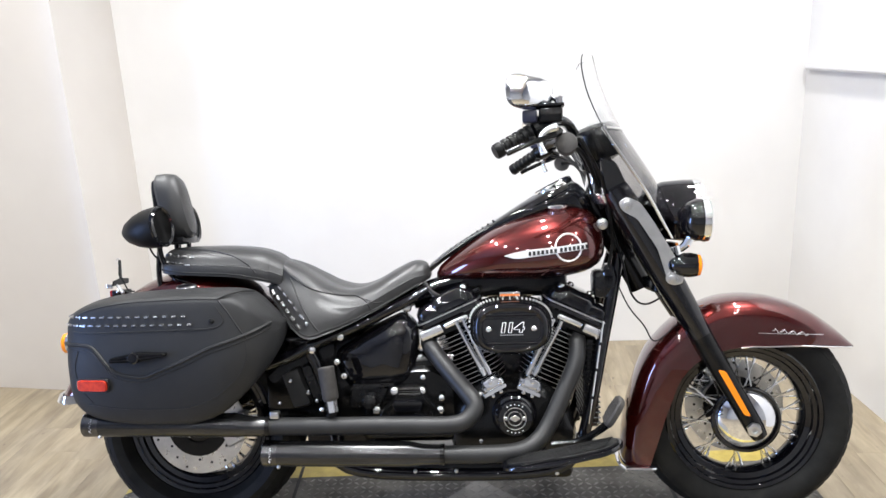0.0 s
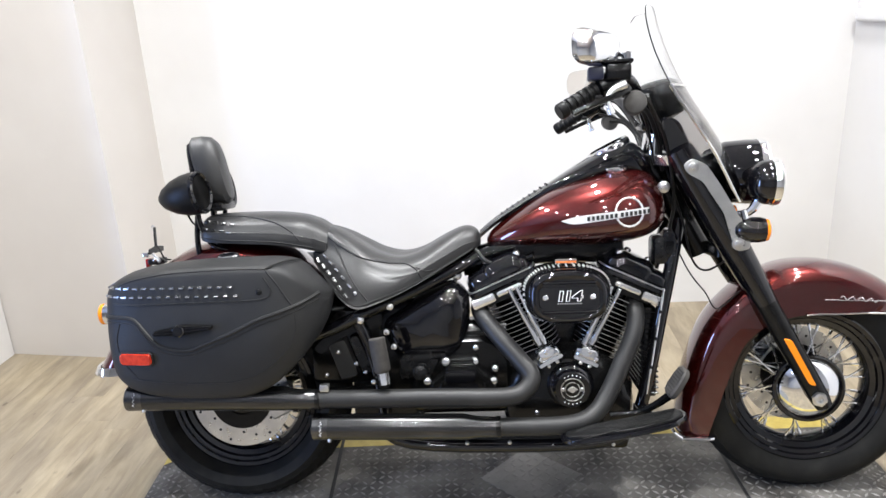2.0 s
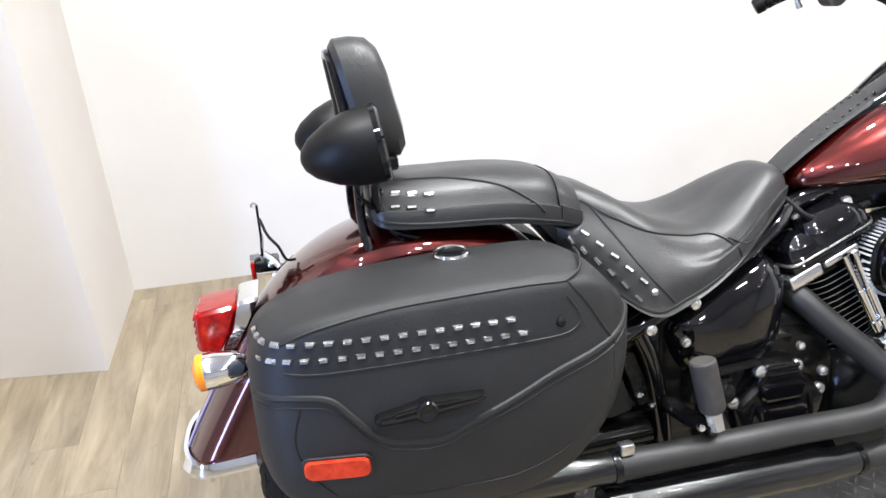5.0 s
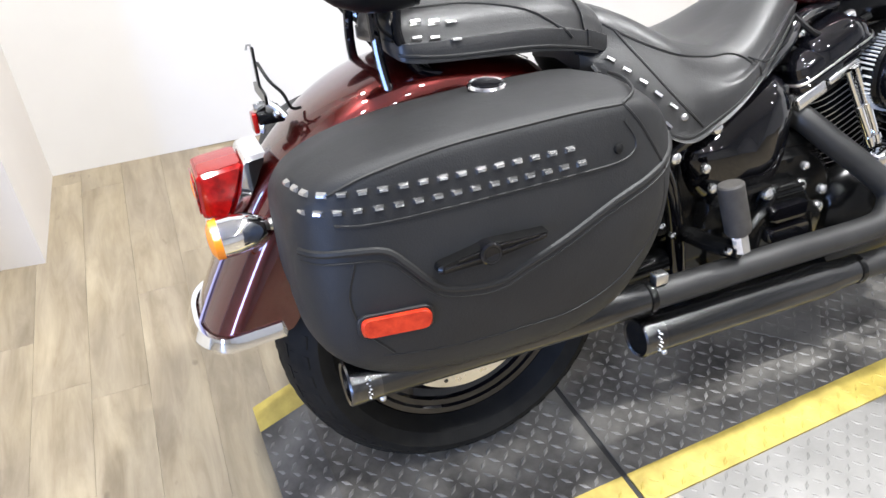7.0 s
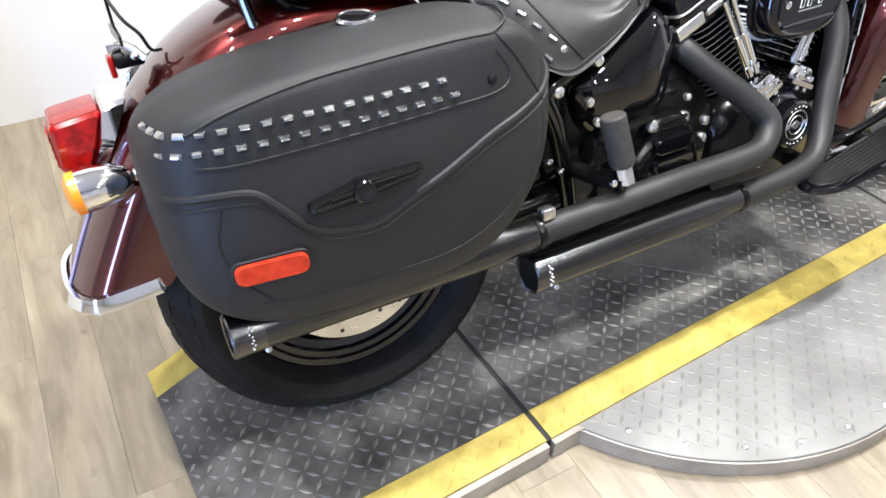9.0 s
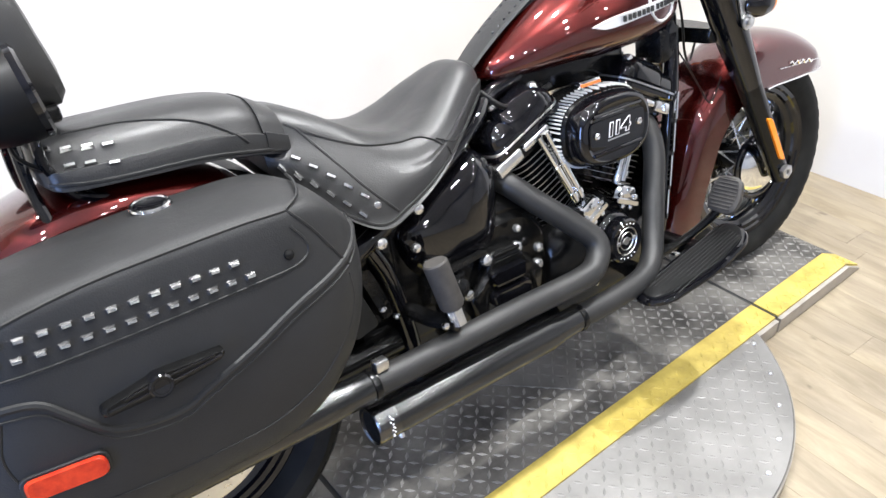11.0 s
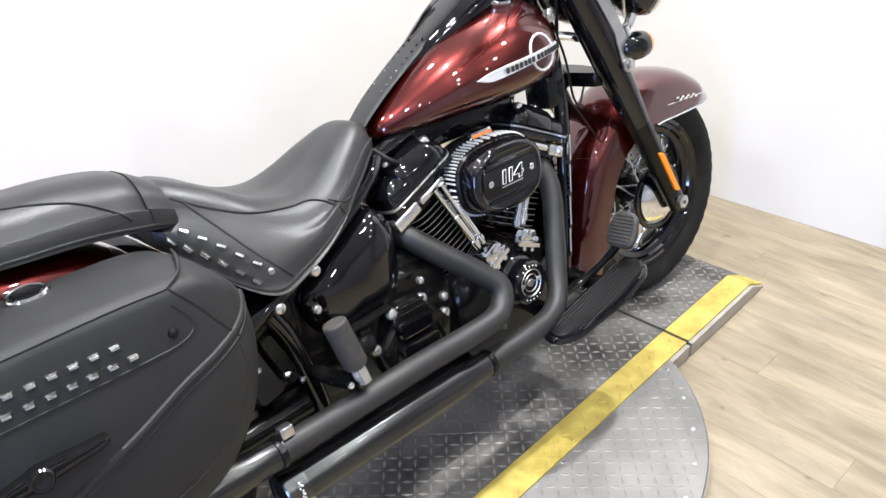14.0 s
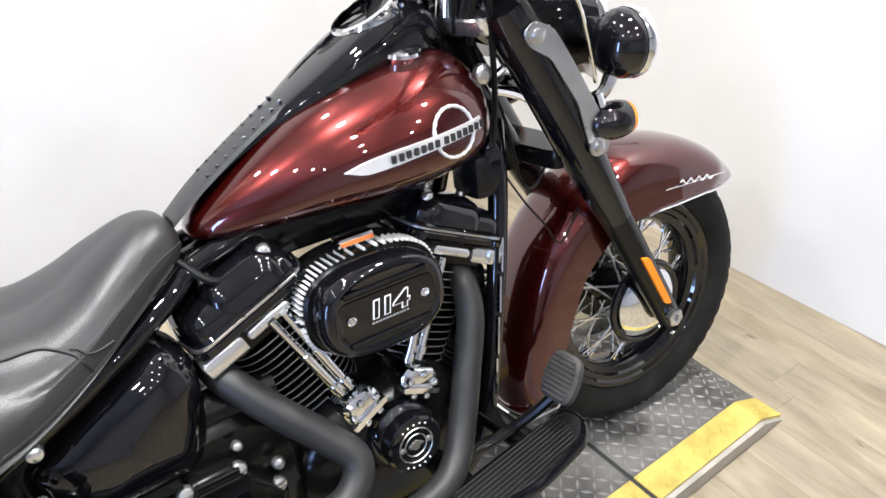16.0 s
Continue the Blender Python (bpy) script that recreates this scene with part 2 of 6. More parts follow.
def skin(bm, rings, caps=True, closed=True):
    """Joins rings of equally many points into one skin."""
    rows = [[bm.verts.new(q) for q in ring] for ring in rings]
    n = len(rows[0])
    for a, b in zip(rows, rows[1:]):
        for i in range(n if closed else n - 1):
            j = (i + 1) % n
            bm.faces.new((a[i], a[j], b[j], b[i]))
    if caps and closed:
        bm.faces.new(rows[0][::-1])
        bm.faces.new(rows[-1])
    return bm


def tube(points, r, seg=12, smooth=0, caps=True, bm=None, flat=1.0):
    """A round bar along points; r: one radius, or one for each point."""
    bm = bm or bmesh.new()
    rs = list(r) if isinstance(r, (list, tuple)) else [r] * len(points)
    if smooth:
        q = curve([(*p, k) for p, k in zip(points, rs)], smooth)
        points, rs = [p[:3] for p in q], [max(p[3], 1e-4) for p in q]
    p = [Vector(q) for q in points]
    d = [(p[min(i + 1, len(p) - 1)] - p[max(i - 1, 0)]).normalized() for i in range(len(p))]
    u = d[0].orthogonal().normalized() if abs(d[0].y) > 0.95 else d[0].cross(Vector((0, 1, 0))).normalized()
    rings = []
    for c, t, k in zip(p, d, rs):
        u = (u - t * u.dot(t)).normalized()
        v = t.cross(u)
        rings.append([c + (u * math.cos(a) * flat + v * math.sin(a)) * k for a in [2 * math.pi * i / seg for i in range(seg)]])
    return skin(bm, rings, caps)


def lathe(profile, origin, axis, seg=24, bm=None, caps=True):
    """Turns (along, radius) pairs round an axis."""
    bm = bm or bmesh.new()
    o, a = Vector(origin), Vector(axis).normalized()
    u = a.orthogonal().normalized()
    v = a.cross(u)
    rings = [[o + a * h + (u * math.cos(t) + v * math.sin(t)) * max(r, 1e-4) for t in [2 * math.pi * i / seg for i in range(seg)]] for h, r in profile]
    return skin(bm, rings, caps)


def torus(origin, axis, big, small, seg=48, sub=12, bm=None, squash=1.0):
    bm = bm or bmesh.new()
    o, a = Vector(origin), Vector(axis).normalized()
    u = a.orthogonal().normalized()
    v = a.cross(u)
    rings = []
    for i in range(seg):
        t = 2 * math.pi * i / seg
        w = u * math.cos(t) + v * math.sin(t)
        rings.append([o + w * (big + small * math.cos(k)) + a * small * squash * math.sin(k) for k in [2 * math.pi * j / sub for j in range(sub)]])
    return skin(bm, rings + rings[:1], False)


def box(lo, hi, bevel=0.0, bm=None, seg=2):
    bm = bm or bmesh.new()
    c = [(a + b) / 2 for a, b in zip(lo, hi)]
    s = [b - a for a, b in zip(lo, hi)]
    r = bmesh.ops.create_cube(bm, size=1, matrix=Matrix.LocRotScale(c, None, s))
    if bevel:
        es = list({e for v in r["verts"] for e in v.link_edges})
        bmesh.ops.bevel(bm, geom=es, offset=bevel, segments=seg, affect="EDGES", profile=0.5)
    return bm


def rounded(poly, r, n=4):
    """Rounds the corners of a plane outline by about r."""
    out = []
    k = len(poly)
    for i in range(k):
        a, b, c = (np.array(poly[j % k], float) for j in (i - 1, i, i + 1))
        la, lc = np.linalg.norm(a - b), np.linalg.norm(c - b)
        d = min(r, la * 0.45, lc * 0.45)
        p, q = b + (a - b) / la * d, b + (c - b) / lc * d
        for j in range(n + 1):
            t = j / n
            out.append(tuple((1 - t) ** 2 * p + 2 * t * (1 - t) * b + t * t * q))
    return out


def pillow(poly, layers, bm=None, place=lambda a, b, h: (a, h, b)):
    """A body from a plane outline: layers of (height, inset). place maps (a, b, height) to x, y, z."""
    bm = bm or bmesh.new()
    c = np.mean(np.array(poly), axis=0)
    R = np.mean(np.linalg.norm(np.array(poly) - c, axis=1))
    rings = []
    for h, inset in layers:
        ring = []
        for q in poly:
            v = np.array(q) - c
            l = np.linalg.norm(v)
            w = c + v * max(0.02, (l - inset * (0.5 + 0.5 * l / R)) / l)
            ring.append(place(w[0], w[1], h))
        rings.append(ring)
    return skin(bm, rings)


def plate(poly, y0, y1, bevel=0.002, bm=None, place=lambda a, b, h: (a, h, b)):
    s = 1 if y1 > y0 else -1
    e = bevel * s
    return pillow(poly, [(y0, bevel), (y0 + e, 0), (y1 - e, 0), (y1, bevel)], bm, place)


def oval(cx, cz, rx, rz, n=32, power=2.0, turn=0.0):
    out = []
    for i in range(n):
        a = 2 * math.pi * i / n
        c, s = math.cos(a), math.sin(a)
        x = rx * math.copysign(abs(c) ** (2 / power), c)
        z = rz * math.copysign(abs(s) ** (2 / power), s)
        out.append((cx + x * math.cos(turn) - z * math.sin(turn), cz + x * math.sin(turn) + z * math.cos(turn)))
    return out


def hug(ob):
    """Gives a function that finds the outer side of a body at (x, z): point and outward normal."""
    tree = BVHTree.FromPolygons([v.co.copy() for v in ob.data.vertices], [tuple(p.vertices) for p in ob.data.polygons])

    def at(x, z, s=-1):
        p, n, _, _ = tree.ray_cast(Vector((x, s * 2.0, z)), Vector((0, -s, 0)))
        if p is None:
            p, n, _, _ = tree.find_nearest(Vector((x, s * 0.2, z)))
        return p, (n if n.y * s > 0 else -n)

    return at


def bolt(origin, axis, r=0.008, h=0.007, bm=None):
    return lathe([(-0.002, r), (h * 0.45, r), (h * 0.8, r * 0.82), (h * 0.95, r * 0.5), (h, r * 0.15)], origin, axis, 12, bm)


def words(name, text, size, m, mat, parent, depth=0.0008, fat=0.0, shear=0.0):
    cu = bpy.data.curves.new(name, "FONT")
    cu.offset, cu.shear = fat, shear
    cu.body, cu.size, cu.extrude, cu.align_x, cu.align_y = text, size, depth, "CENTER", "CENTER"
    tmp = bpy.data.objects.new(name, cu)
    scene.collection.objects.link(tmp)
    me = bpy.data.meshes.new_from_object(tmp)
    bpy.data.objects.remove(tmp)
    me.name = name
    me.materials.clear()
    me.materials.append(mat)
    ob = new(name, me)
    ob.parent = parent
    ob.matrix_basis = m
    return ob


# ---- the room ----
def wall(name, lo, hi, label="plain white painted wall", mat=None):
    return thing(name, box(lo, hi), mat or WALL, label, "wall", "structure", smooth=False)


def slab(name, plan, label="plain white painted wall", mat=None):
    """An upright wall body over a plan outline."""
    bm = skin(bmesh.new(), [[(x, y, FLOOR) for x, y in plan], [(x, y, CEIL) for x, y in plan]])
    return thing(name, bm, mat or WALL, label, "wall", "structure", smooth=False)


XL, XR, YB, YF = -1.462, 2.4, 1.415, -4.9
slab("wall_north", [(-0.797, YB), (XR + 0.4, YB), (XR + 0.4, YB + 0.15), (-0.797, YB + 0.15)])
slab("wall_jog", [(XL - 0.15, 1.035), (-0.812, 0.935), (-0.797, YB + 0.002), (-0.797, YB + 0.15), (XL - 0.15, YB + 0.15)], "off-white wall block standing out from the back wall", WARMWALL)
slab("wall_west", [(XL - 0.015, 0.1), (XL + 0.005, 1.01), (XL - 0.15, 1.03), (XL - 0.15, 0.1)])
# far and return walls: added out of view to shape reflections and contrast
wall("wall_west_far", (XL - 1.65, YF, FLOOR), (XL - 1.5, 0.1, CEIL), "unseen added wall, its grey set for reflections", FARWALL)
wall("wall_west_return", (XL - 1.65, 0.1, FLOOR), (XL - 0.15, 0.25, CEIL), "unseen added wall, its grey set for reflections", FARWALL)
east = wall("wall_east", (0, -0.9, FLOOR), (0.15, 1.55, CEIL))
wall("wall_east_far", (XR + 1.2, YF, FLOOR), (XR + 1.35, -0.75, CEIL), "unseen added wall, its grey set for reflections", FARWALL)
wall("wall_east_return", (2.52, -0.9, FLOOR), (XR + 1.35, -0.75, CEIL), "unseen added wall, its grey set for reflections", FARWALL)
east.matrix_basis = pose(2.405, 0, 0, 0, 0, 3.2)
wall("wall_south", (XL - 1.65, YF - 0.15, FLOOR), (XR + 1.35, YF, CEIL), "unseen added wall, its grey set for reflections", FARWALL)
thing("ceiling", box((XL - 1.65, YF - 0.15, CEIL), (XR + 1.35, YB + 0.15, CEIL + 0.1)), CEILING, "pale painted ceiling", "ceiling", "structure", smooth=False)
floor = thing("floor", box((XL - 1.65, YF - 0.15, FLOOR - 0.1), (XR + 1.35, YB + 0.15, FLOOR - 0.003)), UNDER, "floor of pale oak planks laid lengthways", "floor", "structure", smooth=False)
ledge = thing("wall_ledge", box((-0.028, 0.55, 1.228), (0, 1.38, 1.273), 0.01), WALL, "white ledge running along the wall", "ledge", "structure", smooth=False)
ledge.matrix_basis = pose(2.403, 0, 0, 0, 0, 3.2)

# ceiling lamps: rows of round downlights
def downlight(x, y, watts):
    o = tagged(new("ceiling_light"), "round white ceiling downlight, switched on", "ceiling light", "ceiling lights")
    o.location = (x, y, CEIL)
    part("trim_ring", torus((0, 0, -0.006), (0, 0, 1), 0.10, 0.012, 32, 8), WALL, o)
    lamp("lamp", pose(x, y, CEIL - 0.03), watts, 0.10, (0.98, 0.99, 1.0), None, 150)


for dx in (-0.7, 0.6, 1.9):
    for dy, watts in ((-3.9, 14), (-2.6, 14), (-1.35, 16), (-0.15, 44), (0.8, 12)):
        downlight(dx, dy, watts * (0.86 if dx < 0 else 1.22 if dx > 1 else 1.0))

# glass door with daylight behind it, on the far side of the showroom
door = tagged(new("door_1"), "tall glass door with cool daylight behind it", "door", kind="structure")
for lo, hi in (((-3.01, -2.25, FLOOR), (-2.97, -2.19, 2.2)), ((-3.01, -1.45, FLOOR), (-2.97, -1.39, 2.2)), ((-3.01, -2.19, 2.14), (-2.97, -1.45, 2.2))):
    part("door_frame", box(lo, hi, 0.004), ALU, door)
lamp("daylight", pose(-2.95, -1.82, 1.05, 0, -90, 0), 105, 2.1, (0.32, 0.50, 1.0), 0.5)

# the working stand under the motorcycle
PX0, PY0, PY1 = -0.355, -0.377, 0.211
SEAM1, SEAM2, KINK, RAMP = 0.251, 1.472, 1.852, 1.958
STRIPE = 0.073
REAR = PX0 + 0.10
stand = tagged(new("motorcycle_stand"), "low steel stand with dark tread plate and yellow edge stripes", "stand")
stand.matrix_basis = Matrix.Translation((0.1, -0.377, 0)) @ Matrix.Rotation(radians(2.8), 4, "Z") @ Matrix.Translation((-0.1, 0.377, 0))


def ramp_z(x):
    if x < REAR:
        return 0.8 * FLOOR * (REAR - x) / (REAR - PX0)
    return 0.0 if x < KINK else FLOOR * (x - KINK) / (RAMP - KINK)


def deck(name, x0, x1, y0, y1, top, thick, mat, label=""):
    bm = bmesh.new()
    rings = []
    for x in (x0, x1):
        z = ramp_z(x) + top
        lo = max(z - thick, FLOOR)
        if z - lo < 0.002:
            lo = z - 0.002
        rings.append([(x, y0, lo), (x, y0, z), (x, y1, z), (x, y1, lo)])
    skin(bm, rings)
    return part(name, bm, mat, stand, label, smooth=False)


G = 0.006
for a, b in ((PX0, REAR), (REAR, SEAM1 - G), (SEAM1 + G, SEAM2 - G), (SEAM2 + G, KINK), (KINK, RAMP)):
    deck("deck", a, b, PY0 + STRIPE, PY1 - STRIPE, 0, 0.05, PLATE)
    deck("stripe", a, b, PY0, PY0 + STRIPE, 0.0005, 0.05, YELLOW, "yellow painted edge stripe")
    deck("stripe", a, b, PY1 - STRIPE, PY1, 0.0005, 0.05, YELLOW, "yellow painted edge stripe")
for s in (SEAM1, SEAM2):
    deck("joint_strip", s - G, s + G, PY0, PY1, -0.003, 0.04, GUM)
# skirt along the near edge, floor reflection in its colour
for a, b in ((PX0, REAR), (REAR, SEAM1 - G), (SEAM1 + G, SEAM2 - G), (SEAM2 + G, KINK), (KINK, RAMP)):
    deck("skirt", a, b, PY0 - 0.012, PY0, -0.006, 0.045, SKIRT, "metal edge with floor reflection in its colour")

# round table under the stand, seen beside it
DX, DY, DR = 0.834, -0.044, 0.608
disc = thing("turntable", lathe([(0, DR), (0.043, DR), (0.0445, DR - 0.002)], (DX, DY, FLOOR), (0, 0, 1), 96), SILVER, "round silver tread-plate turntable under the stand", "turntable", sharp=30)
# thin band added to carry the reflected floor tone on the rim
part("edge_band", lathe([(0.0, DR + 0.001), (0.001, DR + 0.004), (0.040, DR + 0.004), (0.042, DR + 0.001)], (DX, DY, FLOOR), (0, 0, 1), 96, caps=False), SKIRT, disc, "added edge band with floor reflection in its colour")
for k in range(14):
    a = -math.pi / 2 + (k - 6.5) * 0.19
    part("rivet", lathe([(0, 0.006), (0.0025, 0.005), (0.0032, 0.002)], (DX + (DR - 0.03) * math.cos(a), DY + (DR - 0.03) * math.sin(a), FLOOR + 0.0445), (0, 0, 1), 10), STEEL, disc)


def treads(name, inside, x0, x1, y0, y1, top, pitch, mat, parent):
    verts, faces = [], []
    x = x0
    row = 0
    while x < x1:
        y = y0
        col = 0
        while y < y1:
            if inside(x, y):
                a = radians(45 if (row + col) % 2 else -45)
                c, s = math.cos(a), math.sin(a)
                l, w, h = pitch * 0.52, pitch * 0.17, (0.0010 if mat is SILVER else 0.0017)
                z = top(x)
                k = len(verts)
                for px, py, pz in ((-l, 0, 0), (0, -w, 0), (l, 0, 0), (0, w, 0), (-l * 0.55, 0, h), (0, -w * 0.35, h), (l * 0.55, 0, h), (0, w * 0.35, h)):
                    verts.append((x + px * c - py * s, y + px * s + py * c, z + pz))
                faces += [(k, k + 1, k + 5, k + 4), (k + 1, k + 2, k + 6, k + 5), (k + 2, k + 3, k + 7, k + 6), (k + 3, k, k + 4, k + 7), (k + 4, k + 5, k + 6, k + 7)]
            y += pitch
            col += 1
        x += pitch
        row += 1
    me = bpy.data.meshes.new(name)
    me.from_pydata(verts, [], faces)
    me.materials.append(mat)
    ob = new(name, me)
    ob.parent = parent
    return tagged(ob, "raised lozenge treads", kind="stuff")


treads("tread", lambda x, y: abs(x - SEAM1) > 0.015 and abs(x - SEAM2) > 0.015, PX0 + 0.015, RAMP - 0.02, PY0 + STRIPE + 0.012, PY1 - STRIPE - 0.008, ramp_z, 0.0255, TREAD, stand)
treads("stripe_tread", lambda x, y: abs(x - SEAM1) > 0.015 and abs(x - SEAM2) > 0.015, PX0 + 0.012, RAMP - 0.02, PY0 + 0.014, PY0 + STRIPE - 0.008, lambda x: ramp_z(x) + 0.0003, 0.0255, YELLOW, stand)
treads("tread", lambda x, y: (x - DX) ** 2 + (y - DY) ** 2 < (DR - 0.02) ** 2, DX - DR, DX + DR, DY - DR, PY0 + 0.06, lambda x: FLOOR + 0.0443, 0.0255, SILVER, disc)
# lighter square lying cornerwise on the deck, same treads
hatch = part("hatch", plate([(0.860, -0.218), (1.015, -0.063), (0.860, 0.092), (0.705, -0.063)], -0.01, 0.0012, 0.0005, place=lambda a, b, h: (a, b, h)), SILVER, stand, "lighter square of tread plate set cornerwise in the deck", smooth=False)
treads("pale_square_tread", lambda x, y: abs(x - 0.860) + abs(y + 0.063) < 0.14, 0.71, 1.02, -0.21, 0.085, lambda x: 0.0012, 0.0255, SILVER, hatch)

# ---- the motorcycle; its frame leans away on the side stand ----
LEAN = 11.6
bike = tagged(new("motorcycle"), "dark red and black touring motorcycle leaning on the stand", "motorcycle")
bike.matrix_basis = pose(-0.003, -0.075, -0.003, -LEAN, 0.2, 0.6)
FX, FZ, RX, RZ = 1.630, 0.316, 0.0, 0.318


def wheel(name, cx, cz, tyre_r, half, rim_r, spokes, side):
    """Spoked wheel: rim as the part; tyre, spokes, hub and rotor under it."""
    C = (cx, 0, cz)
    Y = (0, 1, 0)
    prof = [(-0.052, rim_r + 0.008), (-0.050, rim_r + 0.012), (-0.043, rim_r + 0.010), (-0.038, rim_r - 0.008), (-0.020, rim_r - 0.020),
            (0.020, rim_r - 0.020), (0.038, rim_r - 0.008), (0.043, rim_r + 0.010), (0.050, rim_r + 0.012), (0.052, rim_r + 0.008),
            (0.050, rim_r - 0.002), (0.045, rim_r - 0.006), (0.043, rim_r - 0.016), (0.036, rim_r - 0.020), (0.032, rim_r - 0.034), (0.020, rim_r - 0.042),
            (-0.020, rim_r - 0.042), (-0.032, rim_r - 0.034), (-0.036, rim_r - 0.020), (-0.043, rim_r - 0.016), (-0.045, rim_r - 0.006), (-0.050, rim_r - 0.002)]
    bm = bmesh.new()
    rings = []
    for i in range(72):
        t = 2 * math.pi * i / 72
        rings.append([(cx + r * math.cos(t), h, cz + r * math.sin(t)) for h, r in prof])
    skin(bm, rings + rings[:1], False)
    bmesh.ops.remove_doubles(bm, verts=bm.verts, dist=1e-5)
    rim = part(name, bm, GLOSS, bike, "gloss black laced rim with wire spokes")
    # tyre
    tp = []
    for k in range(15):
        a = -1 + 2 * k / 14
        ang = a * 1.18
        tp.append((half * math.sin(ang) * 1.03, tyre_r - 0.0014 - half * 0.78 * (1 - math.cos(ang))))
    inner = [(0.049, rim_r + 0.012), (0.0, rim_r + 0.004), (-0.049, rim_r + 0.012)]
    side_r = [(half * 1.0, rim_r + (tyre_r - rim_r) * 0.50), (half * 0.90, rim_r + (tyre_r - rim_r) * 0.28)]
    loop = tp + side_r + inner + [(-h, r) for h, r in side_r[::-1]]
    bm = bmesh.new()
    rings = [[(cx + r * math.cos(t), h, cz + r * math.sin(t)) for h, r in loop] for t in [2 * math.pi * i / 96 for i in range(96)]]
    skin(bm, rings + rings[:1], False)
    bmesh.ops.remove_doubles(bm, verts=bm.verts, dist=1e-5)
    tyre = part("tyre", bm, RUBBER, rim, "black road tyre with block tread")
    # tread blocks standing out of the crown
    bm = bmesh.new()
    n = 44
    for i in range(n):
        for s in (-1, 1):
            t0 = 2 * math.pi * (i + (0.5 if s > 0 else 0)) / n
            for w0, w1, dt in ((0.10, 0.52, 0.0), (0.58, 0.98, 0.05)):
                ring0, ring1 = [], []
                for u, tt in ((w0, 0.006 + dt), (w1, 0.03 + dt), (w1, 0.115 + dt), (w0, 0.092 + dt)):
                    ang = s * u * 1.12
                    h = half * math.sin(ang) * 1.04
                    r = tyre_r - half * 0.78 * (1 - math.cos(ang))
                    t = t0 + tt
                    ring0.append((cx + (r - 0.005) * math.cos(t), h, cz + (r - 0.005) * math.sin(t)))
                    ring1.append((cx + (r - 0.0002) * math.cos(t), h * 1.003, cz + (r - 0.0002) * math.sin(t)))
                skin(bm, [ring0, ring1])
    tagged(part("tread", bm, RUBBER, rim, smooth=False), kind="stuff")
    # hub
    part("hub", lathe([(-0.075, 0.02), (-0.07, 0.05), (-0.055, 0.052), (-0.05, 0.034), (0.05, 0.034), (0.055, 0.052), (0.07, 0.05), (0.075, 0.02)], C, Y, 32), BLACK, rim)
    # spokes
    for i in range(spokes):
        s = -1 if i % 2 else 1
        k = i // 2
        t = 2 * math.pi * (k + (0.5 if s > 0 else 0)) / (spokes / 2)
        t2 = t + (0.55 if k % 2 else -0.55)
        a = (cx + 0.048 * math.cos(t), s * 0.05, cz + 0.048 * math.sin(t))
        b = (cx + (rim_r - 0.038) * math.cos(t2), s * 0.014, cz + (rim_r - 0.038) * math.sin(t2))
        part("spoke", tube([a, b], 0.0027, 6), POLISH, rim)
        va, vb = Vector(a), Vector(b)
        part("nipple", tube([vb + (va - vb).normalized() * 0.022, vb - (va - vb).normalized() * 0.004], [0.0038, 0.0046], 8), CHROME, rim)
    # rotor with holes as dark studs
    ys = side * 0.068
    bm = lathe([(-0.0025, 0.088), (-0.0025, 0.146), (0.0025, 0.146), (0.0025, 0.088)], (cx, ys, cz), Y, 64, caps=False)
    rotor = part("brake_rotor", bm, STEEL, rim, "drilled steel brake rotor", sharp=25)
    for i in range(20):
        t = 2 * math.pi * i / 20
        r = 0.118 + 0.014 * ((i % 3) - 1)
        part("rotor_hole", lathe([(-0.0032, 0.0042), (0.0032, 0.0042)], (cx + r * math.cos(t), ys, cz + r * math.sin(t)), Y, 8), GUM, rotor)
    part("rotor_carrier", lathe([(-0.006, 0.05), (-0.006, 0.092), (0.004, 0.092), (0.004, 0.05)], (cx, ys, cz), Y, 40, caps=False), BLACK, rim)
    return rim


wf = wheel("front_wheel", FX, FZ, 0.316, 0.066, 0.213, 40, 1)
wr = wheel("rear_wheel", RX, RZ, 0.319, 0.089, 0.208, 40, -1)
# chrome hub cover with black ring on the near side of the front wheel
part("hub_cover", lathe([(-0.02, 0.082), (-0.03, 0.080), (-0.042, 0.066), (-0.05, 0.045), (-0.053, 0.02)], (FX, -0.05, FZ), (0, 1, 0), 48), CHROME, wf, "polished chrome hub cover")
part("hub_ring", torus((FX, -0.072, FZ), (0, 1, 0), 0.091, 0.008, 64, 10), GLOSS, wf, "gloss black ring round the hub cover")

# brake calipers
calf = part("front_caliper", pillow(rounded([(FX - 0.15, FZ + 0.06), (FX - 0.10, FZ + 0.14), (FX - 0.05, FZ + 0.17), (FX - 0.03, FZ + 0.12), (FX - 0.10, FZ + 0.03)], 0.015), [(0.06, 0.004), (0.064, 0), (0.105, 0), (0.11, 0.006)]), CHROME, bike)
part("rear_caliper", pillow(rounded([(RX + 0.07, RZ + 0.02), (RX + 0.15, RZ + 0.05), (RX + 0.16, RZ - 0.03), (RX + 0.10, RZ - 0.06)], 0.012), [(-0.105, 0.006), (-0.1, 0), (-0.06, 0)]), STEEL, bike)


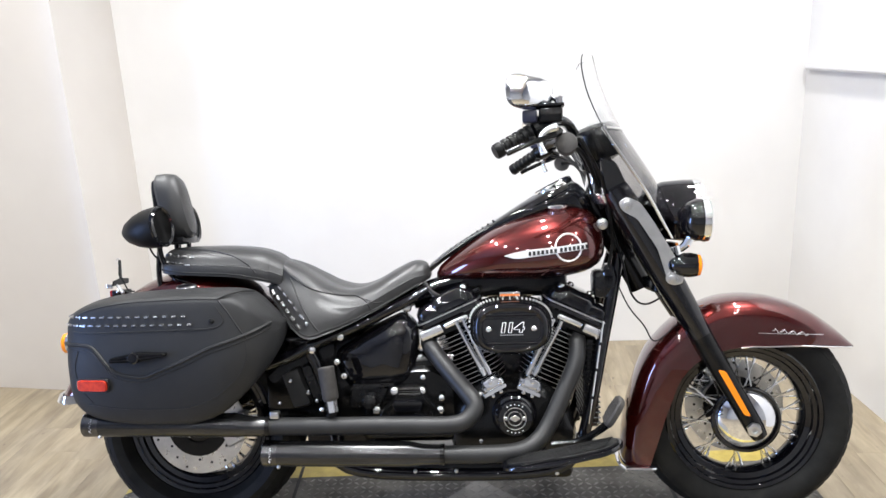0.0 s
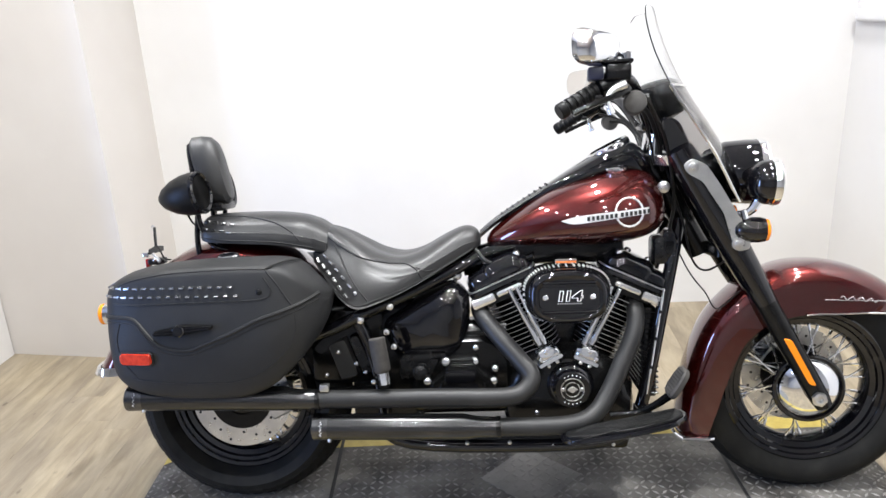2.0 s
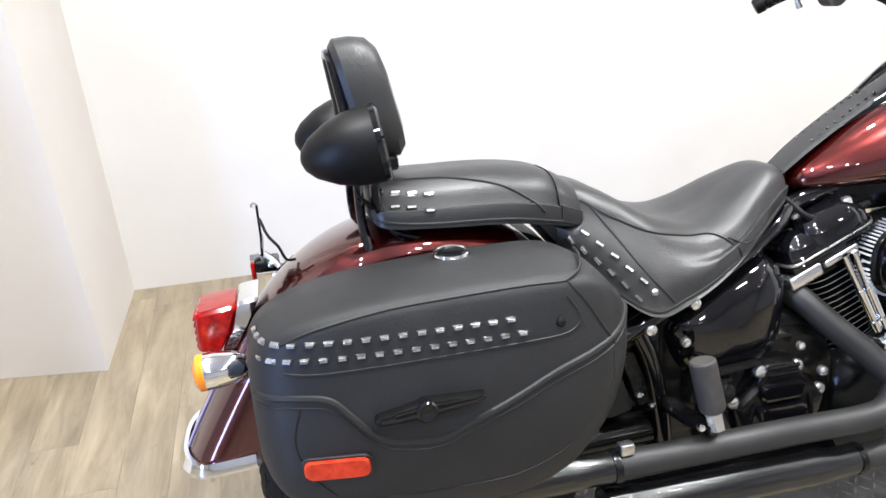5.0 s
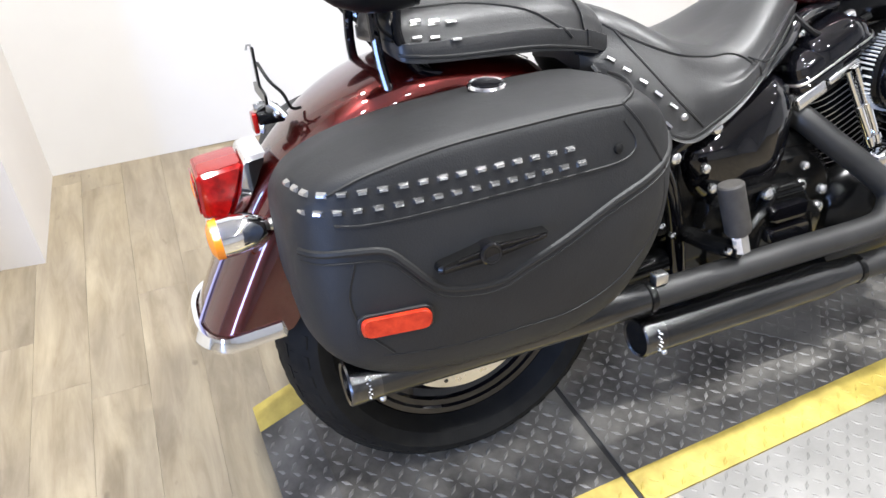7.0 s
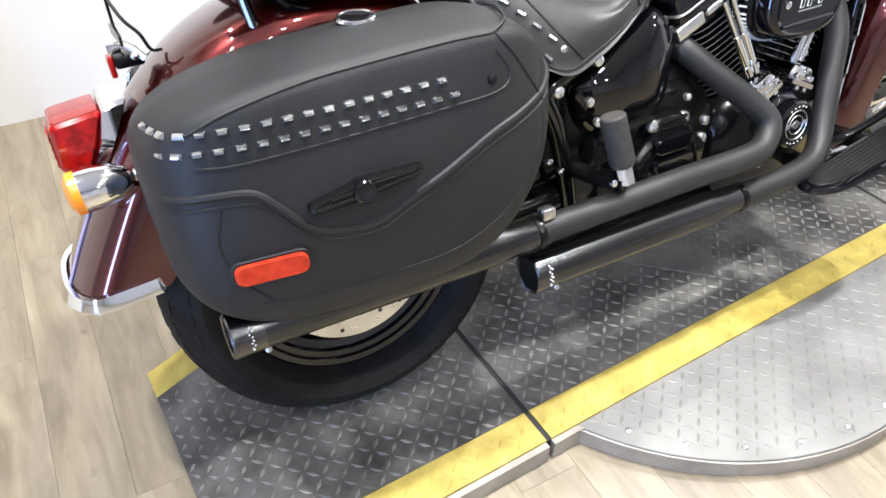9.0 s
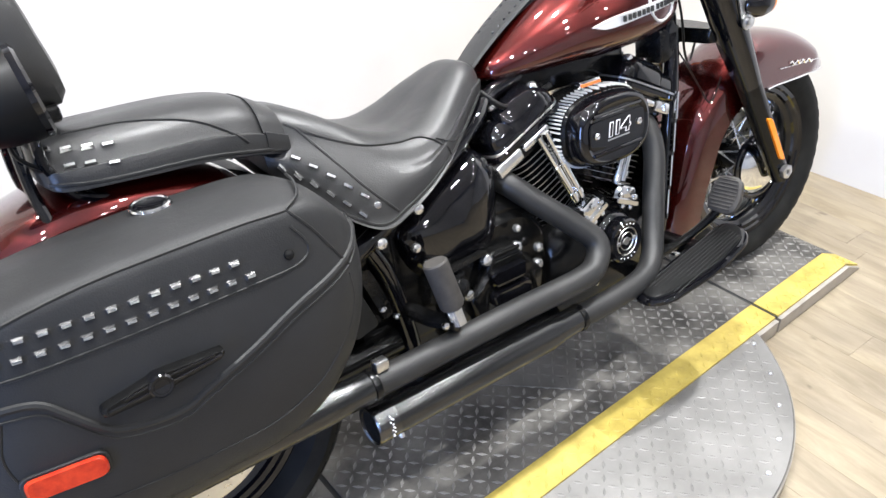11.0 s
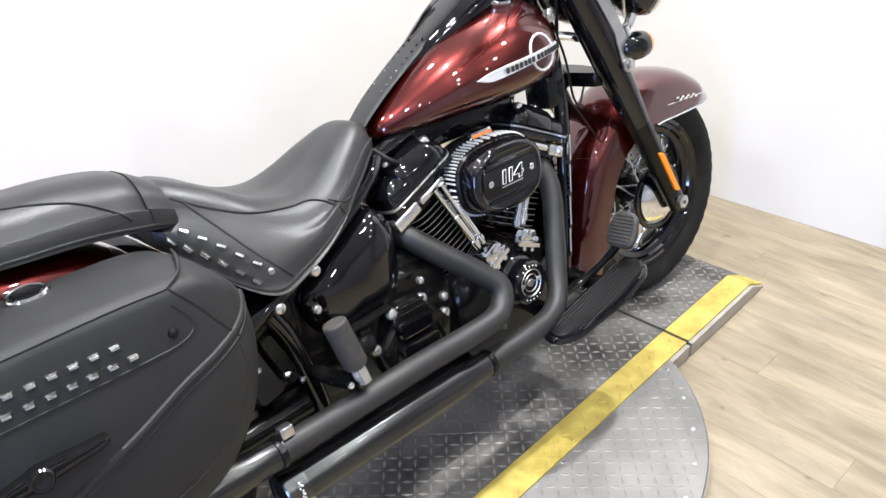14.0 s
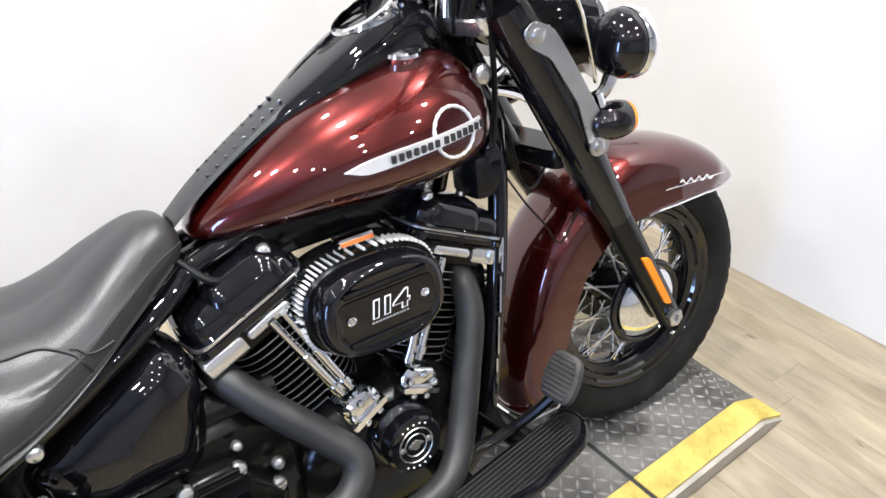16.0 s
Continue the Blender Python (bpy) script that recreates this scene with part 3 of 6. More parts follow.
def fender(name, centre, arc, half, depths, thick, mat, label, cut=-1.0):
    """Curved mudguard: crown points (x, z), half width, and the depth of its sides at each crown point."""
    bm = bmesh.new()
    pts = curve([(*p, d) for p, d in zip(arc, depths)], 8)
    n = len(pts)
    rings, edge = [], []
    for i, (x, z, d) in enumerate(pts):
        a = np.array(pts[min(i + 1, n - 1)][:2]) - np.array(pts[max(i - 1, 0)][:2])
        a /= np.linalg.norm(a)
        nx, nz = -a[1], a[0]
        if nx * (centre[0] - x) + nz * (centre[1] - z) < 0:
            nx, nz = -nx, -nz
        w = half * min(1.0, math.sqrt(max(d, 0.002) / 0.085))
        crown = min(d, 0.055)
        ro, ri = [], []
        for k in range(21):
            u = -1 + k / 10
            au = abs(u)
            if au <= 0.7:
                q = au / 0.7 * math.pi / 2
                y, dep = w * math.sin(q) ** 0.85, crown * (1 - math.cos(q)) ** 1.1
            else:
                y, dep = w, crown + (d - crown) * (au - 0.7) / 0.3
            y = math.copysign(y, u)
            ro.append((x + nx * dep, y, z + nz * dep))
            k2 = max(0.0, 1 - au * 1.3)
            ri.append((x + nx * (dep + thick * k2), y - math.copysign(thick * (1 - k2), u), z + nz * (dep + thick * k2)))
        rings.append([(px, py, max(pz, cut)) for px, py, pz in ro + ri[::-1]])
        edge.append((x + nx * d, -w, z + nz * d))
    skin(bm, rings)
    return part(name, bm, mat, bike, label, sharp=60), edge


FARC = [(1.942, 0.523), (1.882, 0.578), (1.805, 0.632), (1.722, 0.664), (1.628, 0.675), (1.538, 0.660), (1.438, 0.603), (1.355, 0.508), (1.305, 0.380), (1.282, 0.26), (1.278, 0.168)]
FDEP = [0.006, 0.058, 0.105, 0.130, 0.138, 0.138, 0.122, 0.112, 0.108, 0.096, 0.075]
FRONT0 = set(bike.children) - {wf}
ffend, fedge = fender("front_fender", (FX, FZ), FARC, 0.095, FDEP, 0.003, RED, "deep red metallic front mudguard with chrome trim")
for s in (1, -1):
    strip = [(x, y * s * 1.015, z) for x, y, z in fedge[1:36]]
    part("trim_strip", tube(strip[::2], 0.006, 8, flat=0.55), CHROME, ffend, "chrome strip along the lower edge")
    part("script_emblem", tube([(1.695 + 0.008 * k, s * -0.0975, 0.583 + 0.0055 * math.sin(k * 2.1) - 0.0008 * k) for k in range(13)], 0.002, 6, 3), CHROME, ffend, "small chrome script badge")
    part("script_underline", tube([(1.655, s * -0.0972, 0.577), (1.83, s * -0.0955, 0.571)], 0.0013, 6), CHROME, ffend)
part("fender_tip", tube([(1.285, -0.094, 0.17), (1.36, -0.097, 0.172), (1.37, -0.09, 0.17)], 0.006, 8), CHROME, ffend, "chrome tip on the rear edge")
part("fender_tip", tube([(1.288, -0.095, 0.168), (1.274, -0.05, 0.166), (1.271, 0, 0.165), (1.274, 0.05, 0.166), (1.288, 0.095, 0.168)], 0.006, 8, 3), CHROME, ffend)

FRONT1 = set(bike.children)
RARC = [(0.26, 0.66), (0.19, 0.735), (0.10, 0.772), (0.0, 0.784), (-0.09, 0.773), (-0.166, 0.74), (-0.232, 0.69), (-0.288, 0.63), (-0.338, 0.556), (-0.388, 0.473), (-0.412, 0.43), (-0.422, 0.412)]
rfend, redge = fender("rear_fender", (RX, RZ), RARC, 0.112, [0.1] * 3 + [0.13] * 6 + [0.12, 0.10, 0.09], 0.003, RED, "deep red metallic rear mudguard with chrome tip", 0.410)
lip = []
for k in range(-16, 17):
    q = min(1.0, abs(k) / 11) * math.pi / 2
    lx, ly = -0.424 + 0.055 * (1 - math.cos(q)) ** 1.1, math.copysign(0.114 * math.sin(q) ** 0.85, k)
    lx += 0.014 * max(0, abs(k) - 11)
    lz = 0.409 + 0.0008 * max(0, abs(k) - 8)
    lip.append([(lx + 0.004, ly * 0.95, lz + 0.012), (lx - 0.003, ly * 1.02, lz + 0.014), (lx - 0.010 * math.cos(q) - 0.003, ly * 1.05, lz - 0.004), (lx - 0.010 * math.cos(q), ly * 1.05, lz - 0.010), (lx + 0.006, ly * 0.95, lz - 0.006)])
part("fender_tip", skin(bmesh.new(), lip), CHROME, rfend, "narrow chrome lip along the lower edge")
part("pinstripe", tube([(x - 0.001, -0.03, z + 0.0005) for x, z in RARC[8:]], 0.0022, 6, 3), material("pin_line", (0.35, 0.33, 0.5), 0.3), rfend)

FRONT2 = set(bike.children)
# ---- fork, lamps, shield ----
def fork_x(z):
    return 1.640 - 0.552 * (z - 0.31)


for s in (-1, 1):
    yc = 0.126 * s
    leg = part("fork_leg", tube([(fork_x(z), yc, z) for z in (0.285, 0.31, 0.36, 0.60, 0.66)], [0.022, 0.027, 0.028, 0.031, 0.031], 20), BLACK, bike, "black fork leg with long amber reflector")
    part("upper_cover", tube([(fork_x(z), yc, z) for z in (0.58, 0.64, 0.72, 0.95, 1.0)], [0.0315, 0.036, 0.040, 0.041, 0.036], 24), GLOSS, leg)
    part("axle_nut", lathe([(0, 0.02), (0.012, 0.02), (0.014, 0.012), (0.012, 0.008), (0.004, 0.008)], (FX, yc + s * 0.026, FZ), (0, s, 0), 6), STEEL, leg, "hexagonal axle nut")
    refl = rounded([(fork_x(0.485) - 0.012, 0.487), (fork_x(0.485) + 0.010, 0.482), (fork_x(0.36) + 0.010, 0.352), (fork_x(0.36) - 0.010, 0.357)], 0.008)
    part("reflector", plate(refl, yc + s * 0.025, yc + s * 0.033, 0.002), AMBER, leg, "long amber side reflector")
    # windshield side bracket with two bolts
    br = rounded([(1.262, 0.962), (1.285, 0.978), (1.322, 0.960), (1.358, 0.906), (1.434, 0.775), (1.436, 0.735), (1.405, 0.728), (1.392, 0.75), (1.368, 0.83), (1.314, 0.915), (1.272, 0.940)], 0.010)
    bracket = part("shield_bracket", plate(br, yc + s * 0.042, yc + s * 0.046, 0.001), SATIN, bike, "satin metal windshield bracket")
    part("bracket_bolt", lathe([(0, 0.017), (0.005, 0.017), (0.006, 0.010), (0.012, 0.009), (0.013, 0.005)], (1.285, yc + s * 0.046, 0.957), (0, s, 0), 20), STEEL, bracket)
    part("bracket_bolt", lathe([(0, 0.017), (0.005, 0.017), (0.006, 0.010), (0.012, 0.009), (0.013, 0.005)], (1.405, yc + s * 0.046, 0.750), (0, s, 0), 20), STEEL, bracket)
    # passing lamp
    lc = Vector((1.446, 0.150 * s, 0.908))
    lampb = part("passing_lamp", lathe([(-0.018, 0.006), (-0.016, 0.020), (-0.010, 0.034), (0.0, 0.046), (0.012, 0.054), (0.026, 0.0585), (0.036, 0.059), (0.045, 0.057)], lc, (1, 0, -0.02), 32), GLOSS, bike, "gloss black round passing lamp with chrome bezel")
    part("bezel", lathe([(0.040, 0.0595), (0.046, 0.062), (0.058, 0.060), (0.062, 0.055), (0.058, 0.051)], lc, (1, 0, -0.02), 32, caps=False), CHROME, lampb)
    part("lens", lathe([(0.054, 0.053), (0.064, 0.042), (0.070, 0.02), (0.071, 0.003)], lc, (1, 0, -0.02), 32), CHROME, lampb)
    part("lamp_stem", tube([(1.458, 0.150 * s, 0.858), (1.435, 0.150 * s, 0.83), (1.39, 0.13 * s, 0.82), (1.365, 0.08 * s, 0.815)], [0.014, 0.011, 0.010, 0.010], 10, 3), CHROME, lampb)
    # front turn signal
    tc = Vector((1.438, 0.165 * s, 0.785))
    sig = part("turn_signal", lathe([(-0.043, 0.004), (-0.041, 0.012), (-0.034, 0.020), (-0.02, 0.028), (0.0, 0.0335), (0.018, 0.034), (0.034, 0.031)], tc, (1, 0, -0.03), 28), GLOSS, bike, "gloss black bullet turn signal with amber lens")
    part("lens", lathe([(0.034, 0.030), (0.042, 0.029), (0.047, 0.02), (0.048, 0.004)], tc, (1, 0, -0.03), 24), AMBER, sig, "amber lens")
    part("signal_stem", tube([(1.425, 0.163 * s, 0.81), (1.42, 0.158 * s, 0.835)], 0.009, 8), CHROME, sig)
part("lamp_bar", tube([(1.36, -0.10, 0.815), (1.37, 0, 0.82), (1.36, 0.10, 0.815)], 0.011, 10, 3), CHROME, bike)
part("axle", tube([(FX, -0.15, FZ), (FX, 0.15, FZ)], 0.011, 12), STEEL, bike)
part("triple_clamp", plate(rounded([(1.215, -0.125), (1.31, -0.125), (1.33, 0), (1.31, 0.125), (1.215, 0.125), (1.19, 0)], 0.03), 0.955, 0.985, 0.004, place=lambda a, b, h: (a - 0.55 * (h - 0.97), b, h)), POLISH, bike, "bright metal upper fork clamp")
part("lower_clamp", plate(rounded([(1.385, -0.115), (1.43, -0.115), (1.45, 0), (1.43, 0.115), (1.385, 0.115), (1.36, 0)], 0.02), 0.70, 0.735, 0.004, place=lambda a, b, h: (a - 0.02, b, h)), BLACK, bike)
part("steering_head", tube([(1.19, 0, 0.98), (1.345, 0, 0.70)], 0.034, 16), BLACK, bike)
# headlamp and nacelle between the legs
hl = part("headlamp", lathe([(-0.10, 0.03), (-0.08, 0.06), (-0.03, 0.084), (0.03, 0.09), (0.06, 0.09)], (1.432, 0, 0.926), (1, 0, -0.03), 32), GLOSS, bike, "gloss black round headlamp")
part("bezel", lathe([(0.055, 0.091), (0.066, 0.094), (0.078, 0.09), (0.08, 0.082)], (1.432, 0, 0.926), (1, 0, -0.03), 32, caps=False), CHROME, hl)
part("lens", lathe([(0.07, 0.084), (0.085, 0.06), (0.092, 0.02), (0.093, 0.002)], (1.432, 0, 0.926), (1, 0, -0.03), 32), CHROME, hl)


def sheet(rows, thick, mat, name, parent, label=""):
    """A curved sheet from rows of points, with thickness along x."""
    bm = bmesh.new()
    a = [[bm.verts.new(p) for p in r] for r in rows]
    b = [[bm.verts.new((p[0] + thick, p[1], p[2])) for p in r] for r in rows]
    m, n = len(rows), len(rows[0])
    for i in range(m - 1):
        for j in range(n - 1):
            bm.faces.new((a[i][j], a[i][j + 1], a[i + 1][j + 1], a[i + 1][j]))
            bm.faces.new((b[i][j], b[i + 1][j], b[i + 1][j + 1], b[i][j + 1]))
    for i in range(m - 1):
        bm.faces.new((a[i][0], a[i + 1][0], b[i + 1][0], b[i][0]))
        bm.faces.new((a[i][-1], b[i][-1], b[i + 1][-1], a[i + 1][-1]))
    for j in range(n - 1):
        bm.faces.new((a[0][j], b[0][j], b[0][j + 1], a[0][j + 1]))
        bm.faces.new((a[-1][j], a[-1][j + 1], b[-1][j + 1], b[-1][j]))
    return part(name, bm, mat, parent, label)


SH = curve([(1.455, 0.86, 0.17), (1.398, 0.985, 0.22), (1.342, 1.08, 0.245), (1.290, 1.165, 0.25), (1.250, 1.25, 0.235), (1.226, 1.325, 0.20), (1.217, 1.366, 0.16), (1.214, 1.384, 0.115)], 3)


def shield_rows(i0, i1, grow=1.0, dx=0.0):
    rows = []
    for x, z, w in SH[i0:i1]:
        rows.append([(x - 0.072 * (u * u) * (w / 0.25) + dx, w * u * grow + 0.12 * max(0.0, z - 1.0), z) for u in [-1 + k / 8 for k in range(17)]])
    return rows


shield = sheet(shield_rows(9, 22), 0.0035, CLEAR, "windshield", bike, "clear acrylic windshield with smoked lower half")
shield.visible_shadow = False
sheet(shield_rows(0, 10), 0.0035, SMOKE, "lower_shield", shield, "smoked grey lower half")
mid = shield_rows(9, 10)[0]
for e in (0, -1):
    part("shield_edge", tube([r[e] for r in shield_rows(0, 10)], 0.004, 8), CHROME, shield, "thin chrome edge")
part("shield_band", tube([(x + 0.004, y, z) for x, y, z in mid], 0.008, 8, flat=0.5), CHROME, shield, "chrome band across the shield")

# ---- handlebar ----
bar = part("handlebar", tube([(0.96, -0.41, 1.085), (1.045, -0.375, 1.135), (1.10, -0.32, 1.165), (1.145, -0.23, 1.16), (1.19, -0.11, 1.08), (1.215, -0.06, 1.03), (1.215, 0.06, 1.03), (1.19, 0.11, 1.08), (1.145, 0.23, 1.16), (1.10, 0.32, 1.165), (1.045, 0.375, 1.135), (0.96, 0.41, 1.085)], 0.0145, 14, 5), GLOSS, bike, "gloss black wide handlebar")
for s in (-1, 1):
    g0, g1 = Vector((0.953, 0.413 * s, 1.081)), Vector((1.045, 0.375 * s, 1.135))
    gp = [(0, 0.017), (0.004, 0.020), (0.02, 0.0205)]
    for k in range(5):
        a = 0.024 + k * 0.018
        gp += [(a, 0.0165), (a + 0.004, 0.0165), (a + 0.005, 0.0205), (a + 0.014, 0.0205)]
    part("grip", lathe(gp, g0, g1 - g0, 20), GRIP, bar, "black ribbed rubber grip")
    part("switch_housing", tube([g1 + Vector((0.002, 0, 0.001)), g1 + Vector((0.03, -s * 0.012, 0.015)), g1 + Vector((0.055, -s * 0.024, 0.026))], [0.026, 0.029, 0.025], 14), BLACK, bar)
    part("lever", tube([g1 + Vector((0.055, s * 0.0, 0.005)), g1 + Vector((0.07, s * 0.02, -0.008)), g1 + Vector((0.0, s * 0.06, -0.035)), g1 + Vector((-0.06, s * 0.075, -0.06))], [0.009, 0.009, 0.007, 0.008], 8, 4), BLACK, bar, "black hand lever")
    part("lever_bracket", tube([g1 + Vector((0.064, s * 0.030, 0.006)), g1 + Vector((0.034, s * 0.040, -0.008)), g1 + Vector((0.022, s * 0.044, -0.032)), g1 + Vector((0.032, s * 0.044, -0.062))], [0.012, 0.009, 0.007, 0.010], 12, 5), POLISH, bar, "bright metal lever bracket")
    part("master_cylinder", box(g1 + Vector((0.02, -0.03, 0.018)), g1 + Vector((0.080, 0.03, 0.058)), 0.008), BLACK, bar)
    part("cylinder_lid", box(g1 + Vector((0.016, -0.034, 0.058)), g1 + Vector((0.084, 0.034, 0.066)), 0.003), GLOSS, bar)
    part("switch_box", box(g1 + Vector((-0.022, -0.025, 0.020)), g1 + Vector((0.016, 0.025, 0.052)), 0.006), material("navy_plastic", (0.012, 0.014, 0.035), 0.4), bar, "dark navy switch box")
    part("toggle", box(g1 + Vector((-0.006, -0.032, -0.026)), g1 + Vector((0.012, 0.03, -0.016)), 0.003), GRIP, bar)
    part("mirror_clamp", lathe([(0, 0.013), (0.02, 0.013), (0.024, 0.008)], g1 + Vector((0.074, 0, 0.062)), (0, 0, 1), 14), CHROME, bar)
    part("master_cap", lathe([(-0.03, 0.026), (0.012, 0.028), (0.016, 0.026), (0.018, 0.02)], g1 + Vector((0.088, s * 0.005, -0.036)), (0, s, 0.1), 24), PEG, bar, "round grey cap")
    part("bar_cable", tube([g1 + Vector((0.088, -s * 0.02, -0.036)), g1 + Vector((0.13, -s * 0.1, -0.05)), g1 + Vector((0.17, -s * 0.2, -0.12)), g1 + Vector((0.19, -s * 0.26, -0.2))], 0.006, 8, 5), GRIP, bar)
    part("bar_cable", tube([g1 + Vector((0.05, -s * 0.02, -0.01)), g1 + Vector((0.10, -s * 0.09, -0.03)), g1 + Vector((0.14, -s * 0.2, -0.07)), g1 + Vector((0.17, -s * 0.27, -0.18))], 0.004, 8, 5), GRIP, bar)
    mc = Vector((1.050, 0.39 * s, 1.232))
    fx, fy = (0.62, 0.72) if s < 0 else (0.72, 0.64)
    mir = part("mirror", pillow(oval(-0.006, 0, 0.076, 0.046, 32, 3.0), [(-0.012, 0.003), (-0.010, 0.0), (0.006, 0.002), (0.022, 0.016), (0.030, 0.036)], place=lambda a, b, h, s=s, mc=mc, fx=fx, fy=fy: tuple(mc + Vector((h * fx + a * fy, s * (h * fy - a * fx), b - 0.2 * h)))), CHROME, bar, "chrome rear-view mirror")
    part("mirror_glass", pillow(oval(-0.006, 0, 0.070, 0.041, 32, 3.0), [(-0.0135, 0.001), (-0.0125, 0.0)], place=lambda a, b, h, s=s, mc=mc, fx=fx, fy=fy: tuple(mc + Vector((h * fx + a * fy, s * (h * fy - a * fx), b - 0.2 * h)))), MIRROR, bar)
    part("mirror_stem", tube([mc + Vector((0.045, -s * 0.01, -0.01)), mc + Vector((0.07, -s * 0.03, -0.03)), g1 + Vector((0.06, -s * 0.03, 0.06))], 0.006, 8, 4), CHROME, bar)
dash = part("dash_pod", lathe([(-0.055, 0.03), (-0.045, 0.062), (-0.02, 0.072), (0.03, 0.074), (0.045, 0.068), (0.054, 0.05), (0.058, 0.02)], (1.222, 0, 1.128), (-0.28, 0, 1), 32), BLACK, bike, "black round pod behind the shield")
part("pod_foot", box((1.17, -0.06, 1.05), (1.27, 0.06, 1.075), 0.01), BLACK, dash)
part("inner_panel", pillow(rounded([(1.215, 1.09), (1.262, 1.08), (1.322, 0.945), (1.300, 0.915), (1.235, 0.985)], 0.025), [(0.11, 0.006), (0.105, 0.0), (-0.105, 0.0), (-0.11, 0.006)]), GLOSS, dash, "gloss black inner panel below the pod")
bar.matrix_basis = Matrix.Translation((0, 0.48, 0)) @ Matrix.Rotation(radians(-1.05), 4, "Z") @ Matrix.Translation((0, -0.48, 0)) @ Matrix.Translation((0, 0.07, 1.1)) @ Matrix.Rotation(radians(-3.5), 4, "X") @ Matrix.Translation((0, 0, -1.1))
part("riser", tube([(1.205, -0.05, 0.985), (1.212, -0.05, 1.04)], 0.02, 14), CHROME, bike)
part("riser", tube([(1.205, 0.05, 0.985), (1.212, 0.05, 1.04)], 0.02, 14), CHROME, bike)

# the fork is turned a little to the right about its raked axis
STEER = radians(-5.0)
turn = Matrix.Translation((1.19, 0, 0.98)) @ Matrix.Rotation(STEER, 4, Vector((-0.48, 0, 0.877))) @ Matrix.Translation((-1.19, 0, -0.98))
for ob in (FRONT1 - FRONT0) | (set(bike.children) - FRONT2) | {calf}:
    ob.matrix_basis = turn @ ob.matrix_basis

# ---- fuel tank ----
def section_loft(stations, power, n=36, bm=None, low=1.0):
    """stations: x, centre z, half width, half height above and below the widest line."""
    bm = bm or bmesh.new()
    rings = []
    for x, zc, hw, up, dn in curve(stations, 6):
        ring = []
        for i in range(n):
            a = 2 * math.pi * i / n
            c, s = math.cos(a), math.sin(a)
            y = hw * math.copysign(abs(c) ** (2 / power), c)
            z = (up if s > 0 else dn) * math.copysign(abs(s) ** (2 / (power if s > 0 else power * low)), s)
            ring.append((x, y, zc + z))
        rings.append(ring)
    return skin(bm, rings)


TANK = [(0.735, 0.752, 0.02, 0.012, 0.008), (0.755, 0.757, 0.052, 0.032, 0.018), (0.83, 0.775, 0.098, 0.070, 0.040), (0.92, 0.795, 0.135, 0.104, 0.060), (1.02, 0.805, 0.160, 0.132, 0.072),
        (1.10, 0.812, 0.168, 0.142, 0.074), (1.165, 0.818, 0.160, 0.131, 0.068), (1.205, 0.825, 0.132, 0.098, 0.054), (1.222, 0.83, 0.095, 0.055, 0.038), (1.226, 0.83, 0.05, 0.03, 0.02)]
tank = part("fuel_tank", section_loft(TANK, 2.25, 44), RED, bike, "deep red metallic teardrop fuel tank with chrome badge")
for s in (-1, 1):

    def skin_y(x, z):
        q = min(curve(TANK, 12), key=lambda r: abs(r[0] - x))
        h = (z - q[1]) / (q[3] if z > q[1] else q[4])
        return q[2] * max(0.0, 1 - min(1, abs(h)) ** 2.25) ** (1 / 2.25)

    edge_lo = curve([(0.935, 0.8125), (0.965, 0.805), (1.01, 0.809), (1.09, 0.820), (1.165, 0.829)], 5)
    edge_hi = curve([(1.165, 0.846), (1.09, 0.838), (1.01, 0.830), (0.965, 0.8225), (0.935, 0.8135)], 5)
    part("badge_bar", pillow(edge_lo + edge_hi, [(-0.006, 0.0), (0.003, 0.0), (0.005, 0.0015)], place=lambda a, b, h, s=s: (a, s * (skin_y(a, b) + h), b)), BADGE, tank, "silver bar badge with dark marks")
    ring = [(1.112 + 0.036 * math.cos(t), 0.834 + 0.038 * math.sin(t)) for t in [2 * math.pi * k / 36 for k in range(37)]]
    part("badge_ring", tube([(x, s * (skin_y(x, z) + 0.001), z) for x, z in ring], [0.0024 + 0.0010 * (k % 2) for k in range(37)], 8, caps=False), BADGE, tank, "toothed silver ring badge")
    for k in range(14):
        x = 1.005 + k * 0.0118 + (0.004 if k > 6 else 0)
        z = 0.8185 + (x - 1.0) * 0.107
        mk = box((-0.0035, -0.0015, -0.0055), (0.0035, 0.0015, 0.0055))
        bmesh.ops.transform(mk, matrix=pose(x, s * (skin_y(x, z) + 0.006), z), verts=mk.verts)
        part("badge_mark", mk, GUM, tank, smooth=False)
console = part("console", section_loft([(0.80, 0.83, 0.012, 0.014, 0.02), (0.86, 0.862, 0.032, 0.016, 0.03), (0.93, 0.90, 0.055, 0.022, 0.03), (1.01, 0.935, 0.078, 0.036, 0.03), (1.08, 0.955, 0.085, 0.052, 0.03), (1.14, 0.96, 0.078, 0.062, 0.04), (1.18, 0.945, 0.062, 0.05, 0.05), (1.205, 0.915, 0.03, 0.03, 0.04)], 2.6, 32), GLOSS, bike, "gloss black tank console with round gauge")
part("gauge_bezel", lathe([(-0.02, 0.064), (0.0, 0.064), (0.008, 0.060), (0.009, 0.052)], (1.085, 0, 1.005), (-0.45, 0, 0.9), 40, caps=False), CHROME, console)
part("gauge_face", lathe([(-0.01, 0.057), (0.004, 0.055)], (1.085, 0, 1.005), (-0.45, 0, 0.9), 40), SMOKE, console)
